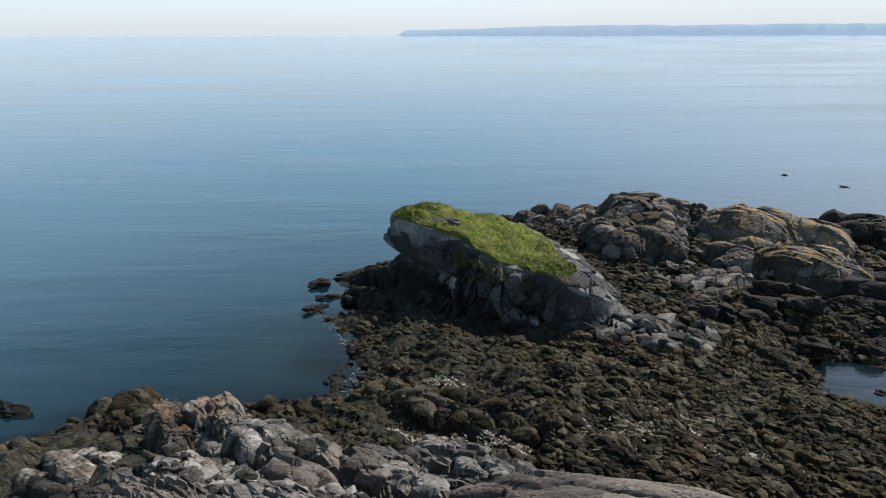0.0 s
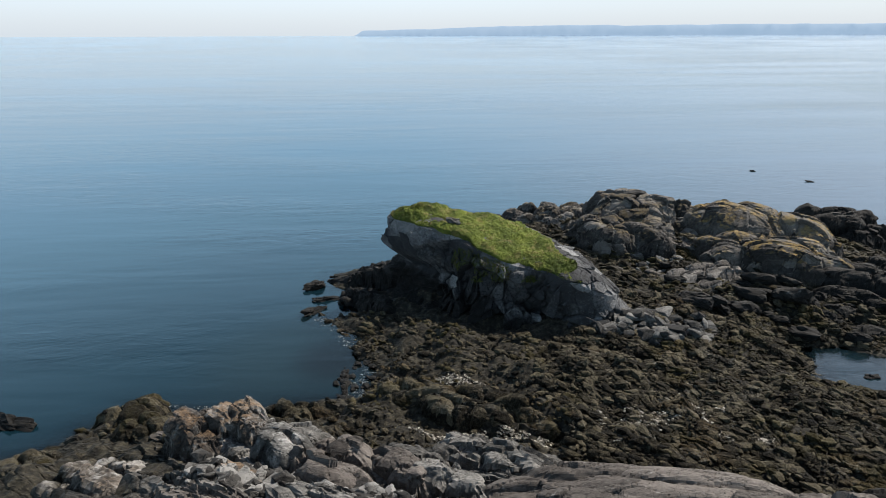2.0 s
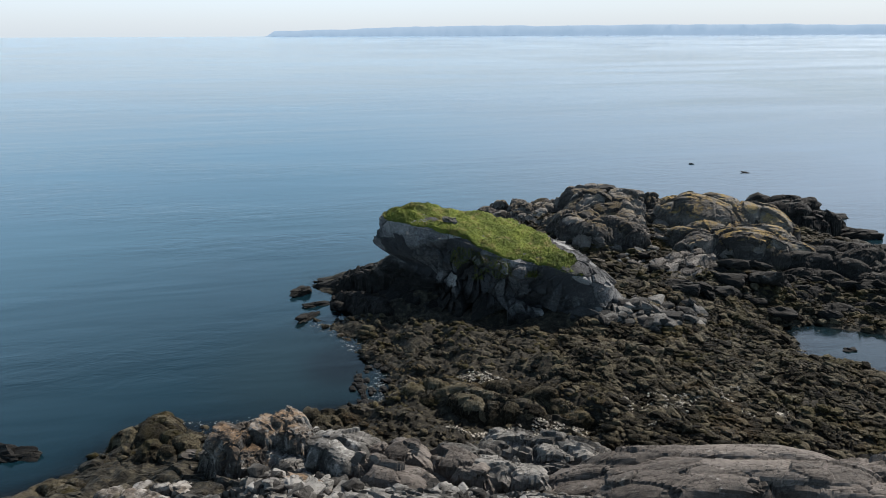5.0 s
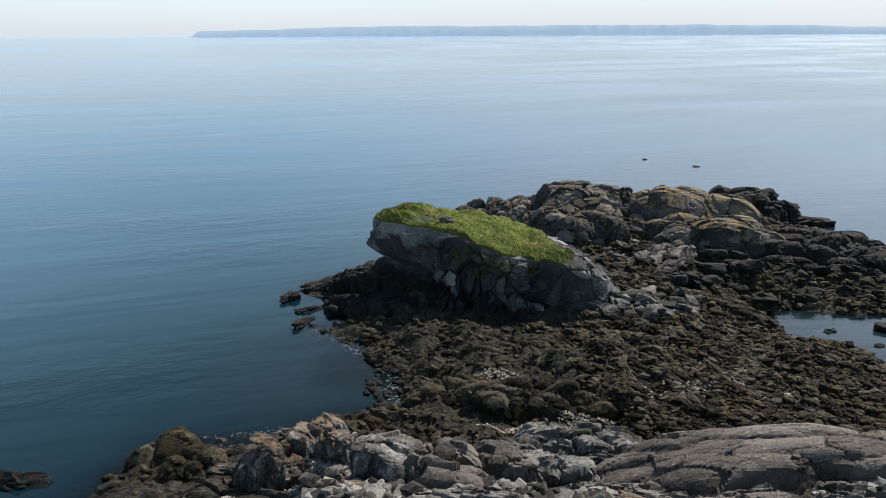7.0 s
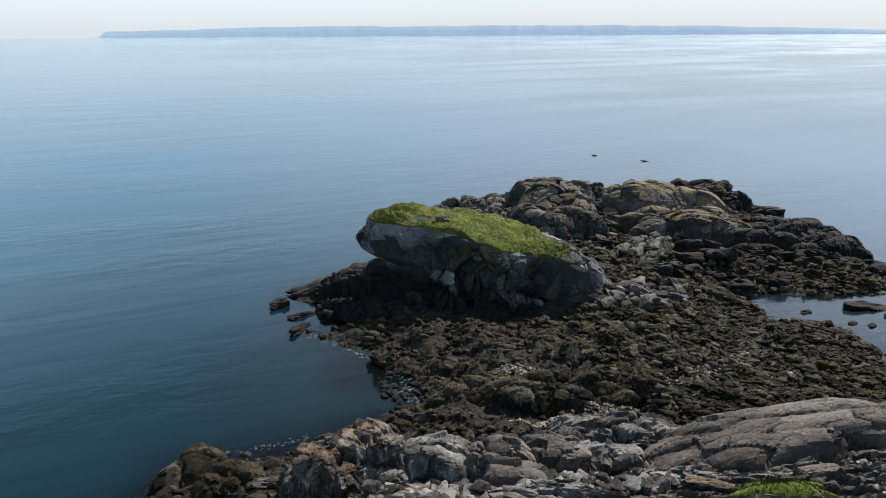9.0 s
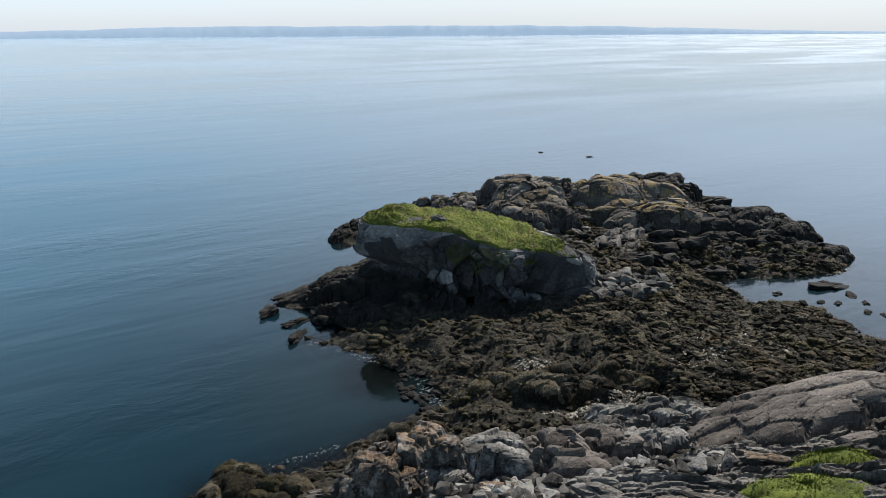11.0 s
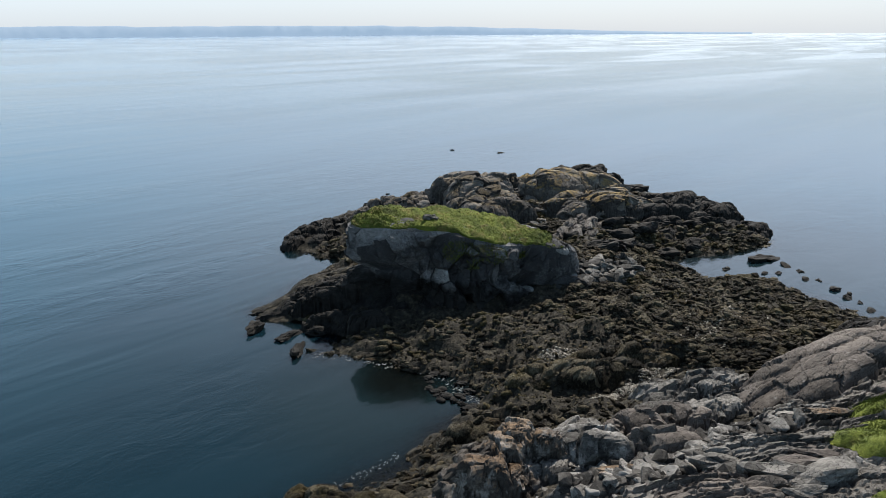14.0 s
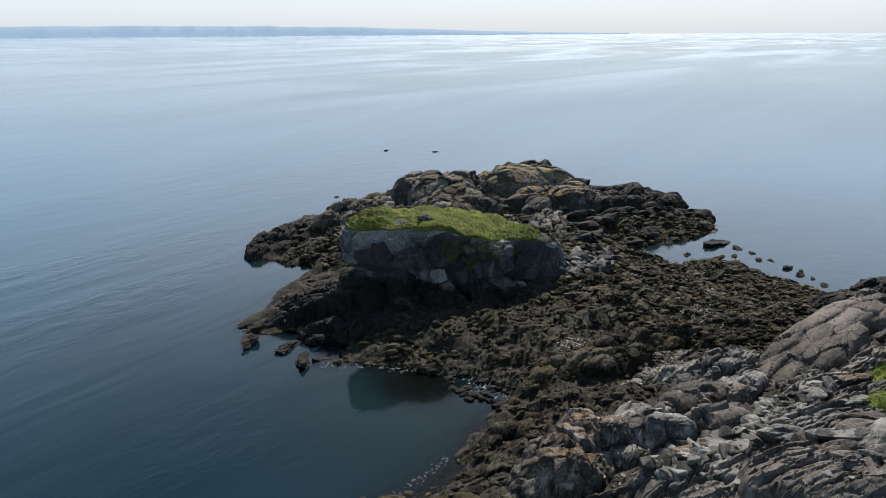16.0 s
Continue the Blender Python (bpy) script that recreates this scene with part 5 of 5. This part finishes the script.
# pale shell and pebble patches in the weed
def shelly(p):
    q = np.column_stack([p, 0 * p[:, 0]])
    lie = fbm(q * 1.6, 3, 85)
    return (in_ellipse(p, 1.4, 23.7, 2.6, 0.75, -14) & (lie > -0.5)) | (in_ellipse(p, 7.2, 23.4, 1.8, 1.6, -20) & (lie > -0.1)) | (in_ellipse(p, 0.2, 28.4, 1.3, 0.4, -20) & (lie > -0.2)) | (in_ellipse(p, -1.6, 24.2, 0.9, 0.35, -15) & (lie > -0.2)) | (in_ellipse(p, 10.6, 23.6, 2.8, 1.3, -20) & (lie > 0.25)) | (in_ellipse(p, 8.6, 27.6, 3.4, 1.8, -30) & (lie > 0.5))


rd = scattered(9000, shelly, 631, (-8, 18), (16, 32))
tagged(new("shell_gravel", stones_mesh(rd, sizes_of(len(rd), 632, 0.035, 0.11, 2.0), SHELL, 633, CHIPS, spread=90, sink=-0.6)), "pale broken shells and pebbles", "gravel", kind="stuff")


# stones standing in the shallows
sh = np.array([(25.3, 23.7), (23.1, 21.0), (21.9, 19.3), (26.4, 25.3), (24.2, 22.2), (24.9, 24.4), (24.6, 26.2), (22.8, 20.2), (23.9, 27.0), (22.6, 29.4), (26.9, 26.6), (24.0, 21.2)])
bay = scattered(46, lambda p: in_ellipse(p, -5.0, 30.6, 1.3, 2.7, 8) & (shore_distance(p) < 0.6), 657, (-8, 26), (-2, 34))
sh = np.concatenate([sh, bay])
for (x, y), s in zip(sh, np.concatenate([sizes_of(12, 656, 0.28, 0.6, 1.2), sizes_of(len(bay), 658, 0.12, 0.42, 1.8)])):
    tagged(block(x, y, 0.02, s, s * 0.7, s * 0.38, -25 + 9 * x, 0, 0, DARK, int(700 + x * 9), name="weedy_stone", level=3, hard=16.0), "dark weedy stone standing in shallow water", "stone", "stones in the shallows")


# foam at the waterline
def foam():
    m, nt, bsdf = nodes_of("foam")
    nt.links.new(ramp(nt, noise_node(nt, 12, 4, 0.7), ((0.35, (0.05, 0.055, 0.055)), (0.65, (0.19, 0.20, 0.196)))), bsdf.inputs["Base Color"])
    bsdf.inputs["Roughness"].default_value = 0.9
    rng = np.random.default_rng(661)
    lines = [((-15.4, 29.4), (-13.0, 28.8)), ((-13.0, 28.8), (-10.6, 28.7)), ((-5.3, 34.5), (-4.6, 33.2)), ((-4.9, 33.0), (-4.2, 31.2)), ((-5.0, 31.6), (-4.3, 29.8)), ((-4.4, 30.0), (-5.2, 28.8)), ((-8.2, 39.4), (-6.4, 36.9)), ((-6.6, 36.6), (-5.4, 34.8)), ((29.5, 29.8), (33.0, 29.8)), ((-5.7, 31.5), (-4.8, 29.4)), ((-5.2, 30.6), (-4.4, 30.9)), ((-5.4, 29.8), (-4.5, 29.6))]
    verts, faces, o = [], [], 0
    for (x0, y0), (x1, y1) in lines:
        for _ in range(int(26 * math.hypot(x1 - x0, y1 - y0))):
            u = rng.random()
            p, f = CHIPS[rng.integers(len(CHIPS))]
            s = 0.012 + 0.045 * rng.random() ** 3
            a = math.atan2(y1 - y0, x1 - x0) + 0.9 * rng.normal()
            q = p * (s * 2.4, s * 0.8, 0.010)
            q = np.column_stack([q[:, 0] * math.cos(a) - q[:, 1] * math.sin(a), q[:, 0] * math.sin(a) + q[:, 1] * math.cos(a), q[:, 2]])
            off = 0.10 * rng.normal() + 0.16 * math.sin(u * 17 + x0) + 0.10 * math.sin(u * 41 + y0) - 0.25 * rng.random() ** 2
            px, py = x0 + (x1 - x0) * u, y0 + (y1 - y0) * u
            verts.append(q + (px + off * 0.8, py + 0.6 * off, 0.008))
            faces.append(f + o)
            o += len(p)
    tagged(new("sea_foam", mesh_of("sea_foam", np.concatenate(verts), np.concatenate(faces), m)), "thin white foam flecks along the waterline", "foam", kind="stuff")


foam()


# ---- turf on the near shore ----
def turf_patch(x, y, a, b, yaw, k):
    bed = tagged(new("turf_patch"), "bright green grass patch between grey ledges", "grass")
    n, m = 90, 22
    th = np.linspace(0, 2 * math.pi, n, endpoint=False)
    rows = []
    r = radians(yaw)
    for s in np.linspace(1, 0, m):
        ring = np.column_stack([np.cos(th), np.sin(th), 0 * th])
        w = 1 + 0.22 * smooth(2 * ring + (k, 0, 0), k) + 0.07 * smooth(5 * ring, k + 1) * s ** 3 + 0.04 * smooth(15 * ring, k + 2) * s ** 6
        px, py = a * s * np.cos(th) * w, b * s * np.sin(th) * w
        q = np.column_stack([x + px * math.cos(r) - py * math.sin(r), y + px * math.sin(r) + py * math.cos(r)])
        z = land(q) + 0.62 * (1 - s ** 3) + 0.09 * fbm(np.column_stack([q, 0 * q[:, 0]]) * 1.1, 3, k) - 0.33
        rows.append(np.column_stack([q, z]))
    v = np.concatenate(rows)
    part("turf", mesh_of("turf", v, grid_faces(m, n, True), FRESH, flat=False), bed)
    part("grass", tufts(v[n * 3:], 2600, k, 0.012, 0.035, FRESH_BLADES), bed)["kind"] = "stuff"


for spec in TURFS:
    turf_patch(*spec)
